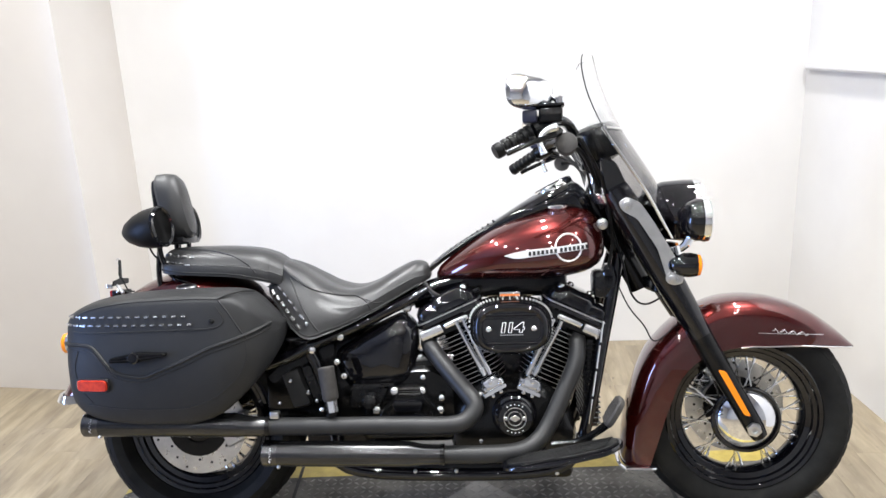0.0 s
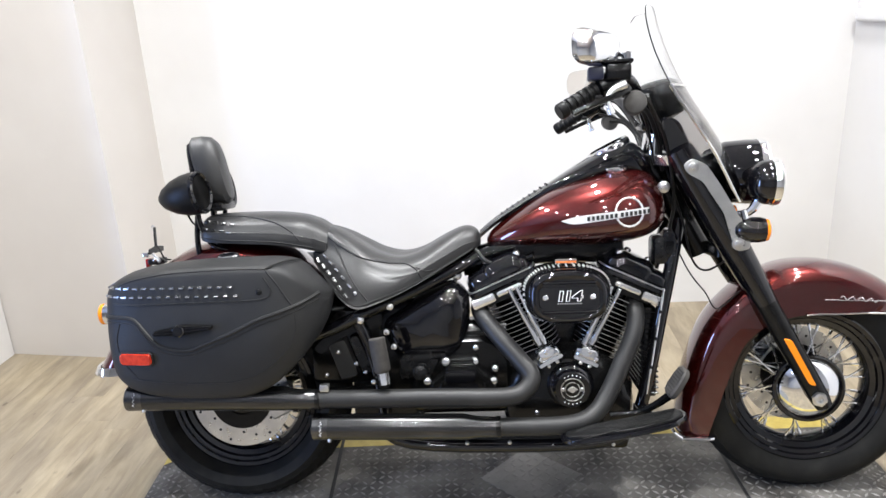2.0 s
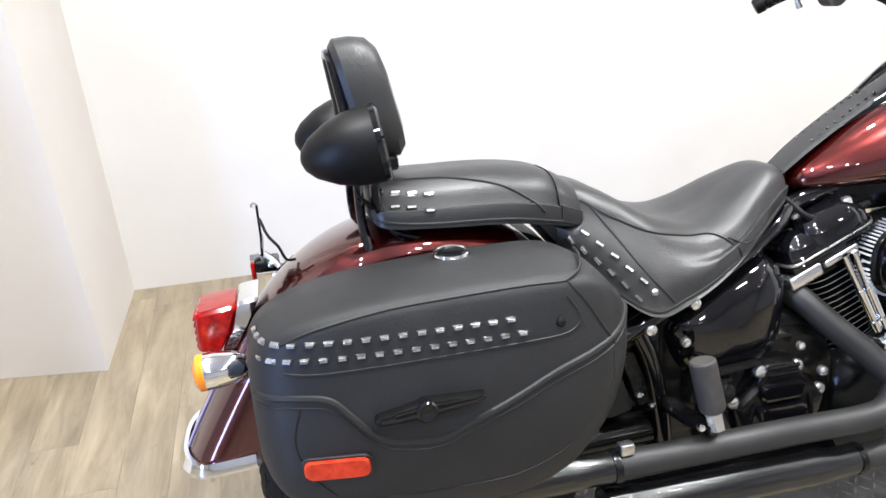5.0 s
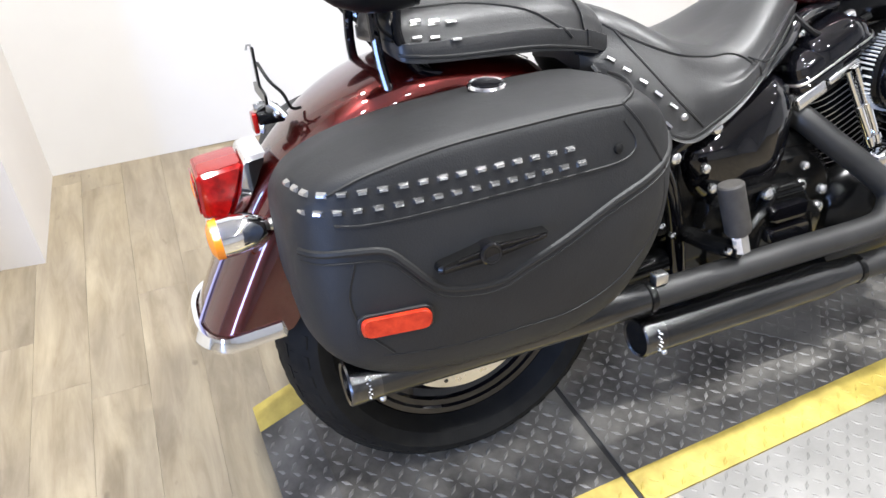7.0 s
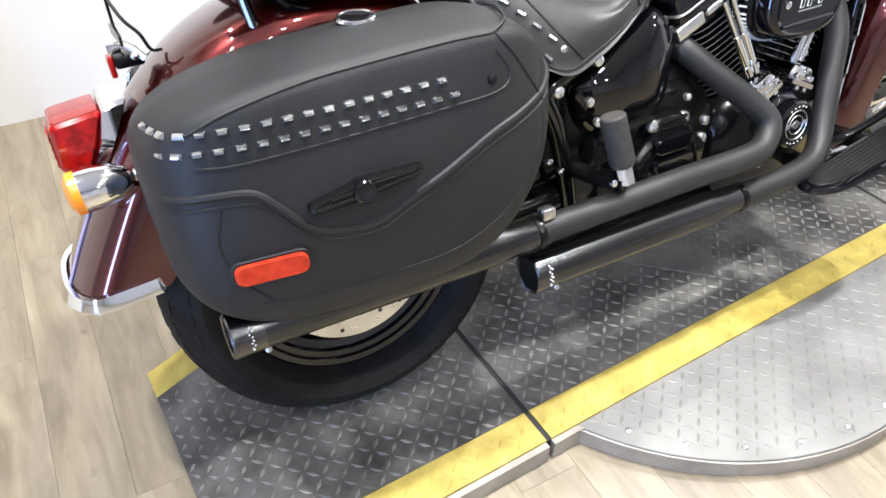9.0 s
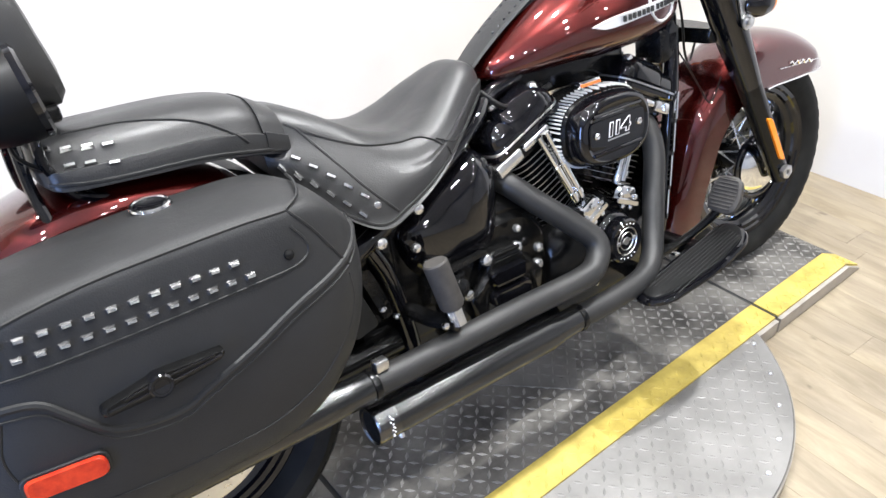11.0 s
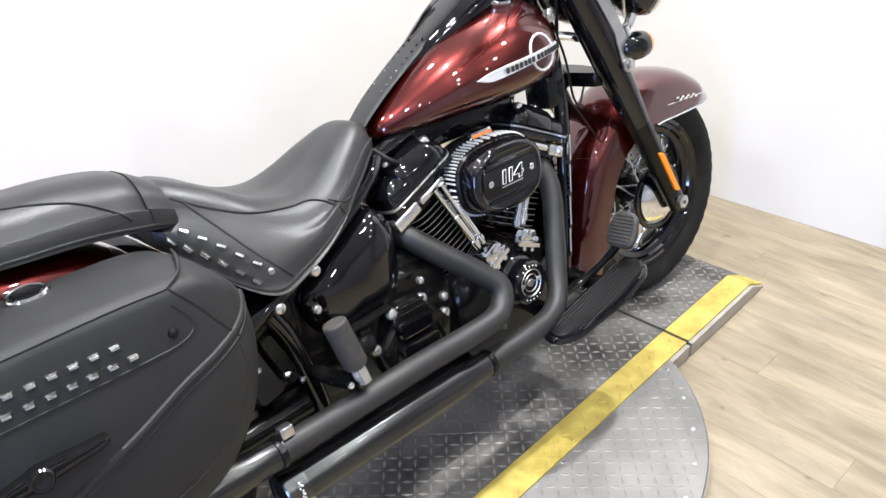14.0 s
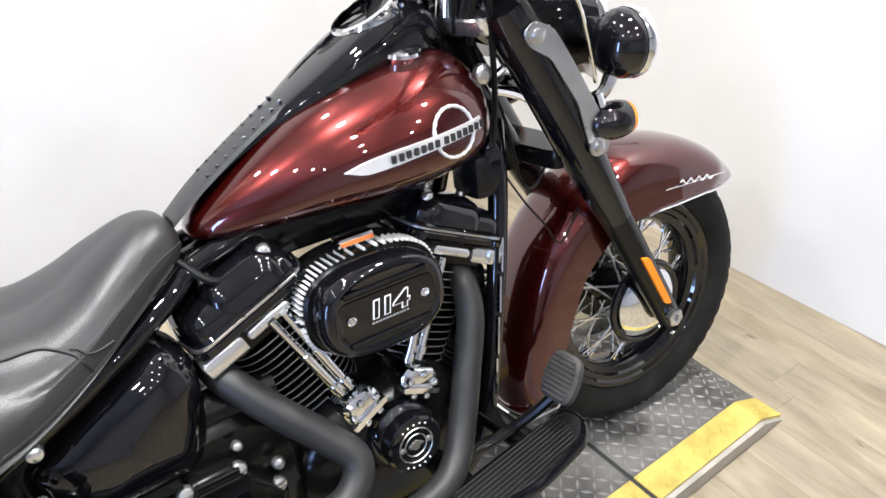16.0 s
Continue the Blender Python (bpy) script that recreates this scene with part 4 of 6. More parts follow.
for s in (-1, 1):
    cap = part("filler_cap", lathe([(-0.02, 0.026), (0.0, 0.030), (0.005, 0.033), (0.010, 0.031), (0.013, 0.022), (0.014, 0.008)], (1.094, s * 0.072, 0.946), (-0.05, s * 0.3, 1), 28), CHROME, tank, "chrome filler cap")
# leather strap along the tank with studs
strap = []
for x, z, w in curve([(0.715, 0.780, 0.030), (0.76, 0.815, 0.034), (0.82, 0.854, 0.036), (0.88, 0.889, 0.038), (0.94, 0.922, 0.040)], 5):
    strap.append([(x, -w, z - 0.006), (x, -w * 0.9, z), (x, 0, z + 0.004), (x, w * 0.9, z), (x, w, z - 0.006), (x, 0, z - 0.02)])
st = part("tank_strap", skin(bmesh.new(), strap), LEATHER, bike, "black leather tank strap with studs")
for k in range(9):
    x = 0.78 + k * 0.016
    z = 0.829 + (x - 0.78) * 0.62
    for s in (-1, 1):
        part("stud", box((x - 0.0032, s * 0.022 - 0.0019, z - 0.002), (x + 0.0032, s * 0.022 + 0.0019, z + 0.0036), 0.001, seg=1), CAP, st)

# ---- seat ----
def seat_loft(stations, power=2.4):
    """stations: x, crown z, hem z, half width at the shoulder, half width at the hem, crown dip."""
    rings = []
    for x, zt, zl, ws, wl, dip in curve(stations, 6):
        k = min(1, (zt - zl) / 0.08)
        half = [(0.0, zt - dip), (ws * 0.35, zt - dip * 0.6 - 0.001), (ws * 0.66, zt - 0.010 * k), (ws * 0.88, zt - 0.028 * k), (ws, zt - 0.052 * k), (ws * 0.4 + wl * 0.6 + 0.004, zl + (zt - zl) * 0.38), (wl, zl + 0.004), (wl - 0.01, zl), (0.0, zl + 0.01)]
        h = curve(half, 3)
        rings.append([(x, y, z) for y, z in h] + [(x, -y, z) for y, z in h[-2:0:-1]])
    return skin(bmesh.new(), rings)


SEAT = [(0.240, 0.790, 0.715, 0.066, 0.080, 0.0), (0.262, 0.802, 0.694, 0.076, 0.102, 0.0), (0.285, 0.812, 0.668, 0.086, 0.126, 0.002), (0.33, 0.797, 0.622, 0.112, 0.168, 0.006), (0.375, 0.772, 0.600, 0.136, 0.190, 0.010), (0.43, 0.743, 0.612, 0.150, 0.186, 0.014), (0.49, 0.730, 0.634, 0.152, 0.174, 0.013),
        (0.55, 0.744, 0.662, 0.138, 0.152, 0.008), (0.61, 0.774, 0.692, 0.110, 0.120, 0.003), (0.665, 0.796, 0.722, 0.080, 0.088, 0.0), (0.70, 0.792, 0.738, 0.060, 0.064, 0.0), (0.716, 0.772, 0.745, 0.035, 0.038, 0.0)]
seat = part("rider_seat", seat_loft(SEAT), LEATHER, bike, "black leather rider seat with studded skirt")
PILL = [(-0.085, 0.830, 0.812, 0.04, 0.05, 0.0), (-0.076, 0.848, 0.795, 0.078, 0.090, 0.0), (-0.05, 0.856, 0.785, 0.095, 0.112, 0.0), (0.04, 0.858, 0.779, 0.102, 0.120, 0.0), (0.14, 0.855, 0.772, 0.101, 0.118, 0.0), (0.215, 0.844, 0.758, 0.094, 0.106, 0.0), (0.255, 0.826, 0.747, 0.084, 0.096, 0.0), (0.28, 0.810, 0.740, 0.078, 0.086, 0.0)]
pill = part("passenger_seat", seat_loft(PILL), LEATHER, bike, "black leather passenger pillion with studs")


part("seat_band", seat_loft([(0.243, 0.835, 0.756, 0.091, 0.101, 0.0), (0.256, 0.828, 0.752, 0.089, 0.099, 0.0), (0.270, 0.819, 0.748, 0.086, 0.096, 0.0), (0.282, 0.811, 0.745, 0.083, 0.093, 0.0)]), LEATHER, pill, "leather band joining the two seats")


def stud_at(parent, p, along, n, size=(0.017, 0.007, 0.004)):
    """A small bright clip lying on a surface with normal n, long side along."""
    n, u = Vector(n).normalized(), Vector(along).normalized()
    u = (u - n * u.dot(n)).normalized()
    v = n.cross(u)
    bm = bmesh.new()
    l, w, h = size
    c = Vector(p)
    lo = [c + u * a * l / 2 + v * b * w / 2 for a, b in ((-1, -1), (1, -1), (1, 1), (-1, 1))]
    hi = [c + n * h + u * a * l * 0.38 + v * b * w * 0.25 for a, b in ((-1, -1), (1, -1), (1, 1), (-1, 1))]
    skin(bm, [lo, hi])
    return part("stud", bm, STUD, parent, smooth=False)


on_seat, on_pill = hug(seat), hug(pill)
for s in (-1, 1):
    for n_st, (xa, za), (xb, zb) in ((7, (0.243, 0.764), (0.356, 0.658)), (6, (0.258, 0.721), (0.345, 0.631))):
        for k in range(n_st):
            f = k / (n_st - 1)
            x, z = xa + (xb - xa) * f, za + (zb - za) * f + 0.005 * math.sin(f * math.pi)
            p, n = on_seat(x, z, s)
            stud_at(seat, p + n * 0.0005, (xb - xa, 0, zb - za), n, (0.019, 0.0085, 0.006))
    p, n = on_seat(0.371, 0.639, s)
    part("skirt_stud", lathe([(-0.001, 0.0075), (0.003, 0.006), (0.0045, 0.002)], p, n, 14), STUD, seat)
    for row in range(2):
        for k in range(4):
            x = -0.06 + k * 0.026 + row * -0.004
            z = 0.838 - row * 0.020 - k * 0.003
            p, n = on_pill(x, z, s)
            stud_at(pill, p + n * 0.0005, (1, 0, -0.1), n, (0.0185, 0.008, 0.0055))

    # welts sewn along the seat
    def welt(points, stations, parent, r=0.0025):
        q = curve(points, 5)
        part("welt", tube([tuple((on_seat if stations is SEAT else on_pill)(x, z, s)[0]) for x, z in q], r, 6), PIPING, parent)

    welt([(0.285, 0.785), (0.33, 0.756), (0.39, 0.728), (0.46, 0.712), (0.51, 0.708), (0.54, 0.69), (0.552, 0.668)], SEAT, seat)
    welt([(0.30, 0.775), (0.36, 0.675), (0.405, 0.618)], SEAT, seat)
    welt([(0.255, 0.703), (0.29, 0.668), (0.33, 0.628), (0.375, 0.605), (0.43, 0.62), (0.50, 0.645), (0.60, 0.69), (0.69, 0.737)], SEAT, seat, 0.003)
    welt([(0.535, 0.70), (0.56, 0.69), (0.585, 0.69)], SEAT, seat, 0.002)
    welt([(-0.03, 0.852), (0.06, 0.848), (0.14, 0.83), (0.19, 0.80), (0.21, 0.78)], PILL, pill)
    welt([(-0.07, 0.798), (0.0, 0.788), (0.14, 0.779), (0.25, 0.756)], PILL, pill, 0.003)

# backrest and speaker pods
def back_place(a, b, h):
    return (-0.056 + h * 0.80 - 0.22 * (b - 0.98), a - 0.015, b + 0.002)


rest = part("backrest", pillow(oval(0, 0.981, 0.051, 0.100, 40, 2.5), [(-0.048, 0.03), (-0.046, 0.012), (-0.034, 0.002), (0.0, 0.0), (0.03, 0.003), (0.046, 0.016), (0.052, 0.04)], place=back_place), LEATHER, bike, "black leather backrest pad")
part("backrest_bar", tube([(-0.085, -0.085, 0.74), (-0.092, -0.075, 0.80), (-0.092, -0.055, 0.90), (-0.110, -0.040, 1.042), (-0.113, 0, 1.055), (-0.110, 0.040, 1.042), (-0.092, 0.055, 0.90), (-0.092, 0.075, 0.80), (-0.085, 0.085, 0.74)], 0.008, 10, 4), GLOSS, rest, "gloss black upright bar")
part("backrest_clamp", box((-0.105, -0.06, 0.868), (-0.02, 0.06, 0.892), 0.006), BLACK, rest)
for s in (-1, 1):
    pc = Vector((-0.071, 0.119 * s, 0.923))
    pod = part("speaker_pod", lathe([(-0.108, 0.004), (-0.104, 0.016), (-0.09, 0.031), (-0.06, 0.048), (-0.03, 0.057), (0.0, 0.060), (0.012, 0.060), (0.016, 0.056)], pc, (1, s * 0.1, 0.16), 36), GRIP, bike, "matt black bullet-shaped speaker pod on a stalk")
    part("pod_bezel", lathe([(0.010, 0.0605), (0.018, 0.061), (0.022, 0.055), (0.018, 0.048)], pc, (1, s * 0.1, 0.16), 36, caps=False), GLOSS, pod)
    part("pod_grille", lathe([(0.016, 0.052), (0.014, 0.03), (0.012, 0.004)], pc, (1, s * 0.1, 0.16), 30), GRIP, pod)
    part("pod_stalk", tube([pc + Vector((0.0, -s * 0.005, -0.055)), pc + Vector((0.004, -s * 0.02, -0.10)), pc + Vector((0.03, -s * 0.03, -0.15)), pc + Vector((0.09, -s * 0.04, -0.175))], 0.0075, 10, 5), GLOSS, pod)
    part("pod_cable", tube([pc + Vector((-0.03, -s * 0.005, -0.055)), pc + Vector((-0.02, -s * 0.02, -0.085)), pc + Vector((0.02, -s * 0.03, -0.12)), pc + Vector((0.06, -s * 0.035, -0.165))], 0.003, 6, 5), GRIP, pod)

# ---- saddlebags ----
BAG = [(-0.294, 0.635, 0.530, -0.200), (-0.288, 0.670, 0.492, -0.244), (-0.262, 0.702, 0.456, -0.288), (-0.208, 0.726, 0.426, -0.313), (-0.12, 0.742, 0.409, -0.325), (0.0, 0.750, 0.405, -0.330), (0.09, 0.751, 0.409, -0.331),
       (0.16, 0.750, 0.434, -0.330), (0.205, 0.742, 0.470, -0.323), (0.236, 0.723, 0.500, -0.312), (0.261, 0.697, 0.530, -0.291), (0.283, 0.674, 0.560, -0.258), (0.298, 0.656, 0.592, -0.215), (0.305, 0.650, 0.620, -0.178)]
YIN = -0.125


def bag_ring(q, s):
    x, zt, zb, ym = q
    d = ym - YIN
    h = zt - zb
    zc = zt - 0.017
    k = 0.4
    prof = [(0.0, zt - 0.008), (0.35, zt), (0.56, zt - 0.004 * k), (0.78, zt - 0.018 * k), (0.895, zc), (0.940, zc - 0.08 * h), (0.985, zb + h * 0.60), (1.0, zb + h * 0.43), (0.985, zb + h * 0.25), (0.945, zb + h * 0.09), (0.88, zb - 0.006), (0.80, zb - 0.014), (0.735, zb - 0.004), (0.70, zb + 0.012), (0.0, zb + 0.012)]
    return [(x, s * -(YIN + d * u), z) for u, z in curve(prof, 3)]


BAG_SIDE = []


def bag_y(x, z):
    """Outer face of the right bag at (x, z)."""
    return BAG_SIDE[0](x, z)[0].y


def flat_y(a, b, cx, cz, dx, dz):
    """Plane that touches the bag round (cx, cz)."""
    y0, y1 = bag_y(cx - dx, cz), bag_y(cx + dx, cz)
    v0, v1 = bag_y(cx, cz - dz), bag_y(cx, cz + dz)
    return (y0 + y1) / 2 + (y1 - y0) / (2 * dx) * (a - cx) + (v1 - v0) / (2 * dz) * (b - cz)


def on_bag(points, off=0.001, n=6):
    return [(x, bag_y(x, z) - off, z) for x, z in curve(points, n)]


def saddlebag(s):
    body = part("saddlebag", skin(bmesh.new(), [bag_ring(q, s) for q in curve(BAG, 4)]), BAG_LEATHER, bike, "black leather-covered hard saddlebag with studded lid", sharp=60)

    if s < 0:
        BAG_SIDE.append(hug(body))

    def put(name, bm, mat, label="", smooth=True):
        if s > 0:
            bmesh.ops.scale(bm, vec=(1, -1, 1), verts=bm.verts)
        return part(name, bm, mat, body, label, smooth)

    # raised seam dividing lid and tub, and sewn lines
    seam = [(-0.282, 0.612), (-0.225, 0.615), (-0.185, 0.610), (-0.16, 0.586), (-0.135, 0.557), (-0.11, 0.540), (-0.065, 0.531), (-0.03, 0.532), (0.0, 0.544), (0.07, 0.571), (0.143, 0.604), (0.20, 0.622), (0.25, 0.640), (0.285, 0.655)]
    put("lid_seam", tube(on_bag(seam, -0.001), 0.0055, 8), PIPING, "thick rolled seam below the lid")
    put("lid_seam", tube(on_bag([(x, z - 0.014) for x, z in seam], -0.0008), 0.0025, 6), PIPING)
    put("stitch_line", tube(on_bag([(-0.24, 0.651), (-0.20, 0.648), (-0.1, 0.650), (0.0, 0.652), (0.1, 0.654), (0.155, 0.657), (0.178, 0.668), (0.178, 0.686), (0.162, 0.711)], -0.0008), 0.0026, 6), PIPING)
    put("lid_crease", tube(on_bag([(-0.24, 0.69), (-0.19, 0.709), (-0.10, 0.725), (0.0, 0.731), (0.1, 0.733), (0.165, 0.731)], -0.0008), 0.0028, 6), PIPING)
    put("front_crease", tube(on_bag([(0.165, 0.731), (0.19, 0.70), (0.215, 0.66), (0.24, 0.62)], -0.0008), 0.0026, 6), PIPING)
    put("front_crease", tube(on_bag([(0.235, 0.612), (0.235, 0.57), (0.21, 0.52), (0.16, 0.475)], -0.001), 0.002, 6), PIPING)
    put("front_crease", tube([(0.165, bag_y(0.165, 0.731), 0.732), (0.19, -0.295, 0.742), (0.212, -0.24, 0.744), (0.228, -0.18, 0.737)], 0.0025, 6, 4), PIPING)
    put("stitch_line", tube(on_bag([(-0.225, 0.60), (-0.238, 0.55), (-0.225, 0.50), (-0.19, 0.455)], 0.000), 0.0018, 6), PIPING)
    put("stitch_line", tube(on_bag([(-0.205, 0.452), (-0.1, 0.442), (0.0, 0.44), (0.08, 0.444), (0.15, 0.47), (0.2, 0.51)], 0.000), 0.0016, 6), PIPING)
    # two rows of bright clips, carried round the rear corner
    for row, (x0, z) in enumerate(((0.076, 0.690), (0.092, 0.668))):
        path = [(x0 + 0.01 - 0.001 * k, bag_y(x0 + 0.01 - 0.001 * k, z)) for k in range(int((x0 + 0.01 + 0.268) / 0.001))]
        xe, ye = path[-1]
        path += [(xe - 0.008 * math.sin(k / 50 * 1.57), ye + 0.001 * k) for k in range(1, 52)]
        run, nxt = 0.0, 0.01
        for (xa, ya), (xb, yb) in zip(path, path[1:]):
            run += math.hypot(xb - xa, yb - ya)
            if run < nxt:
                continue
            nxt += 0.0252
            u = Vector((xb - xa, yb - ya, 0)).normalized() * -1
            n = Vector((u.y, -u.x, 0.28)).normalized()
            v = n.cross(u)
            c = Vector((xb, yb, z))
            st = bmesh.new()
            lo = [c + u * a * 0.0072 + v * b * 0.0045 for a, b in ((-1, -1), (1, -1), (1, 1), (-1, 1))]
            hi = [c + n * 0.0055 + u * (a * 0.0052) + v * (b * 0.0016 - 0.001) for a, b in ((-1, -1), (1, -1), (1, 1), (-1, 1))]
            skin(st, [lo, hi])
            put("stud", st, STUD, smooth=False)
    put("concho", lathe([(-0.001, 0.008), (0.003, 0.0065), (0.0045, 0.002)], (0.150, bag_y(0.15, 0.676), 0.676), (0, -1, 0.2), 16), GRIP)
    put("reflector", pillow(rounded([(-0.231, 0.521), (-0.139, 0.523), (-0.139, 0.493), (-0.231, 0.491)], 0.012), [(0.0, 0.0), (0.006, 0.0), (0.009, 0.003)], place=lambda a, b, h: (a, flat_y(a, b, -0.185, 0.507, 0.045, 0.014) - 0.003 - h, b)), REFLECT, "oblong red side reflector")
    put("reflector_frame", pillow(rounded([(-0.235, 0.525), (-0.135, 0.527), (-0.135, 0.489), (-0.235, 0.487)], 0.014), [(0.0, 0.0), (0.003, 0.0), (0.004, 0.002)], place=lambda a, b, h: (a, flat_y(a, b, -0.185, 0.507, 0.045, 0.014) + 0.000 - h * 1.5, b)), PIPING)
    latch = [(-0.128, 0.571), (-0.06, 0.572), (0.028, 0.587), (0.030, 0.596), (-0.05, 0.599), (-0.126, 0.583)]

    def latch_at(a, b, h):
        return (a, flat_y(a, b, -0.05, 0.584, 0.06, 0.012) - 0.004 - h, b)

    put("latch", pillow(rounded(latch, 0.006), [(-0.014, 0.0), (0.009, 0.0), (0.0135, 0.004)], place=latch_at), BLACK, "slim gloss black latch with round boss")
    put("latch_rib", tube([latch_at(a, b, 0.0135) for a, b in ((-0.120, 0.577), (-0.06, 0.581), (0.024, 0.5905))], 0.0028, 6), GLOSS)
    put("latch_rib", tube([latch_at(a, b, 0.0135) for a, b in ((-0.10, 0.5845), (-0.05, 0.592), (0.015, 0.594))], 0.0016, 6), GLOSS)
    bo = Vector(latch_at(-0.056, 0.584, 0.0))
    put("latch_boss", lathe([(-0.006, 0.0155), (0.017, 0.0155), (0.020, 0.013), (0.0195, 0.004)], bo, (0, -1, 0.08), 24), GLOSS)
    put("boss_ring", torus(bo + Vector((0, -0.019, 0.0015)), (0, -1, 0.08), 0.010, 0.0010, 24, 6), BLACK)
    put("lid_knob", lathe([(0, 0.028), (0.006, 0.028), (0.010, 0.020), (0.008, 0.010)], (0.03, -0.175, 0.747), (0, -0.1, 1), 24), GLOSS, "round black lid catch with chrome ring")
    put("knob_ring", torus((0.03, -0.176, 0.753), (0, -0.1, 1), 0.025, 0.004, 28, 8), CHROME)
    return body


saddlebag(-1)
left_bag = saddlebag(1)
left_bag.location = (0.03, -0.045, -0.04)

# ---- tail ----
def lamp_box(outline, half, r=0.008):
    return pillow(rounded(outline, r), [(-half, 0.006), (-half + 0.006, 0.0), (half - 0.006, 0.0), (half, 0.006)])


tl = part("tail_lamp", lamp_box([(-0.300, 0.668), (-0.370, 0.661), (-0.373, 0.594), (-0.338, 0.586), (-0.318, 0.62)], 0.052), REDLENS, bike, "red tail lamp with chrome housing")
part("lamp_top", lamp_box([(-0.302, 0.6695), (-0.366, 0.663), (-0.366, 0.657), (-0.304, 0.662)], 0.045, 0.002), material("pale_lens", (0.22, 0.018, 0.015), 0.2), tl, "pale clear top of the lens")
for k in range(5):
    part("lens_bar", lamp_box([(-0.3725, 0.65 - k * 0.012), (-0.3755, 0.65 - k * 0.012), (-0.3755, 0.645 - k * 0.012), (-0.3725, 0.645 - k * 0.012)], 0.041, 0.001), REDLENS, tl)
part("lamp_housing", lamp_box([(-0.262, 0.678), (-0.298, 0.674), (-0.316, 0.62), (-0.338, 0.582), (-0.318, 0.580), (-0.285, 0.63)], 0.054, 0.006), CHROME, tl, "chrome housing")
part("signal_bar", tube([(-0.345, -0.11, 0.575), (-0.36, 0, 0.56), (-0.345, 0.11, 0.575)], 0.012, 10, 4), CHROME, tl)
for s in (-1, 1):
    tc = Vector((-0.340, 0.112 * s, 0.586))
    sg = part("rear_turn_signal", lathe([(-0.052, 0.006), (-0.047, 0.016), (-0.028, 0.026), (0.0, 0.030), (0.018, 0.030)], tc, (-1, 0, -0.05), 28), CHROME, bike, "chrome bullet turn signal with amber lens")
    part("lens", lathe([(0.018, 0.0305), (0.029, 0.030), (0.035, 0.021), (0.037, 0.006)], tc, (-1, 0, -0.05), 28), AMBER, sg, "amber lens")
    part("signal_nut", lathe([(0, 0.009), (0.012, 0.009), (0.014, 0.005)], tc + Vector((0.053, 0, 0.003)), (1, 0, 0), 10), STEEL, sg)
pb = part("plate_bracket", plate(rounded([(-0.05, 0.745), (0.05, 0.745), (0.05, 0.76), (0.006, 0.765), (0.006, 0.822), (-0.006, 0.822), (-0.006, 0.765), (-0.05, 0.76)], 0.003), 0, 0.004, 0.001, place=lambda a, b, h: (-0.245 - h, a, b)), BLACK, bike, "black number plate bracket standing on the mudguard")
part("bracket_hook", tube([(-0.247, 0, 0.82), (-0.25, 0, 0.826), (-0.255, 0, 0.824), (-0.256, 0, 0.818)], 0.0018, 6, 4), STEEL, pb)
part("bracket_foot", box((-0.262, -0.034, 0.712), (-0.222, 0.02, 0.73), 0.004), BLACK, pb)
part("bracket_clip", box((-0.268, -0.052, 0.738), (-0.250, -0.042, 0.752), 0.002), CHROME, pb)
part("plate_lamp", box((-0.270, -0.03, 0.700), (-0.262, 0.0, 0.730), 0.003), REDLENS, pb, "small red strip")
part("bracket_lug", tube([(-0.245, -0.03, 0.745), (-0.232, -0.035, 0.735), (-0.222, -0.04, 0.722)], 0.005, 8, 3), STEEL, pb)
part("bracket_lug", bolt((-0.235, -0.042, 0.728), (0, -1, 0.2), 0.006, 0.008), STUD, pb)
part("bracket_cable", tube([(-0.245, -0.01, 0.80), (-0.235, -0.03, 0.775), (-0.22, -0.035, 0.755), (-0.21, -0.03, 0.73), (-0.195, -0.02, 0.725)], 0.0025, 6, 4), GRIP, pb)

rfend.location = (-0.008, 0.009, 0)
for ob in bike.children:
    if ob.name.split(".")[0] in ("tail_lamp", "rear_turn_signal", "plate_bracket"):
        ob.location = (-0.009, 0.016, 0)

# ---- exhaust ----
ex = part("exhaust_pipe", tube([(0.705, -0.04, 0.562), (0.714, -0.095, 0.550), (0.755, -0.140, 0.503), (0.812, -0.185, 0.444), (0.840, -0.212, 0.405), (0.818, -0.230, 0.372), (0.765, -0.240, 0.360), (0.60, -0.240, 0.362), (0.40, -0.240, 0.363), (0.265, -0.240, 0.364)], 0.0245, 20, 6), EXHAUST, bike, "satin black rear exhaust pipe and silencer")
part("silencer", tube([(0.268, -0.240, 0.364), (0.262, -0.240, 0.364), (0.21, -0.240, 0.366), (0.175, -0.240, 0.370), (-0.21, -0.240, 0.378), (-0.242, -0.240, 0.379)], [0.0245, 0.027, 0.028, 0.033, 0.033, 0.033], 36), MUFFLER, ex)
part("end_cap", lathe([(0, 0.0335), (0.045, 0.0345), (0.048, 0.032), (0.046, 0.027), (0.01, 0.026)], (-0.205, -0.240, 0.378), (-1, 0, 0.02), 28, caps=False), CAP, ex, "polished end cap")
part("pipe_clamp", lathe([(0, 0.0285), (0.006, 0.0295), (0.012, 0.0285)], (0.262, -0.240, 0.364), (1, 0, 0), 28, caps=False), BLACK, ex)
ex2 = part("exhaust_pipe", tube([(1.137, -0.05, 0.575), (1.140, -0.095, 0.555), (1.130, -0.125, 0.50), (1.090, -0.155, 0.42), (1.048, -0.185, 0.345), (1.008, -0.212, 0.300), (0.955, -0.230, 0.280), (0.86, -0.238, 0.276), (0.745, -0.238, 0.277)], 0.0245, 20, 6), EXHAUST, bike, "satin black front exhaust pipe and silencer")
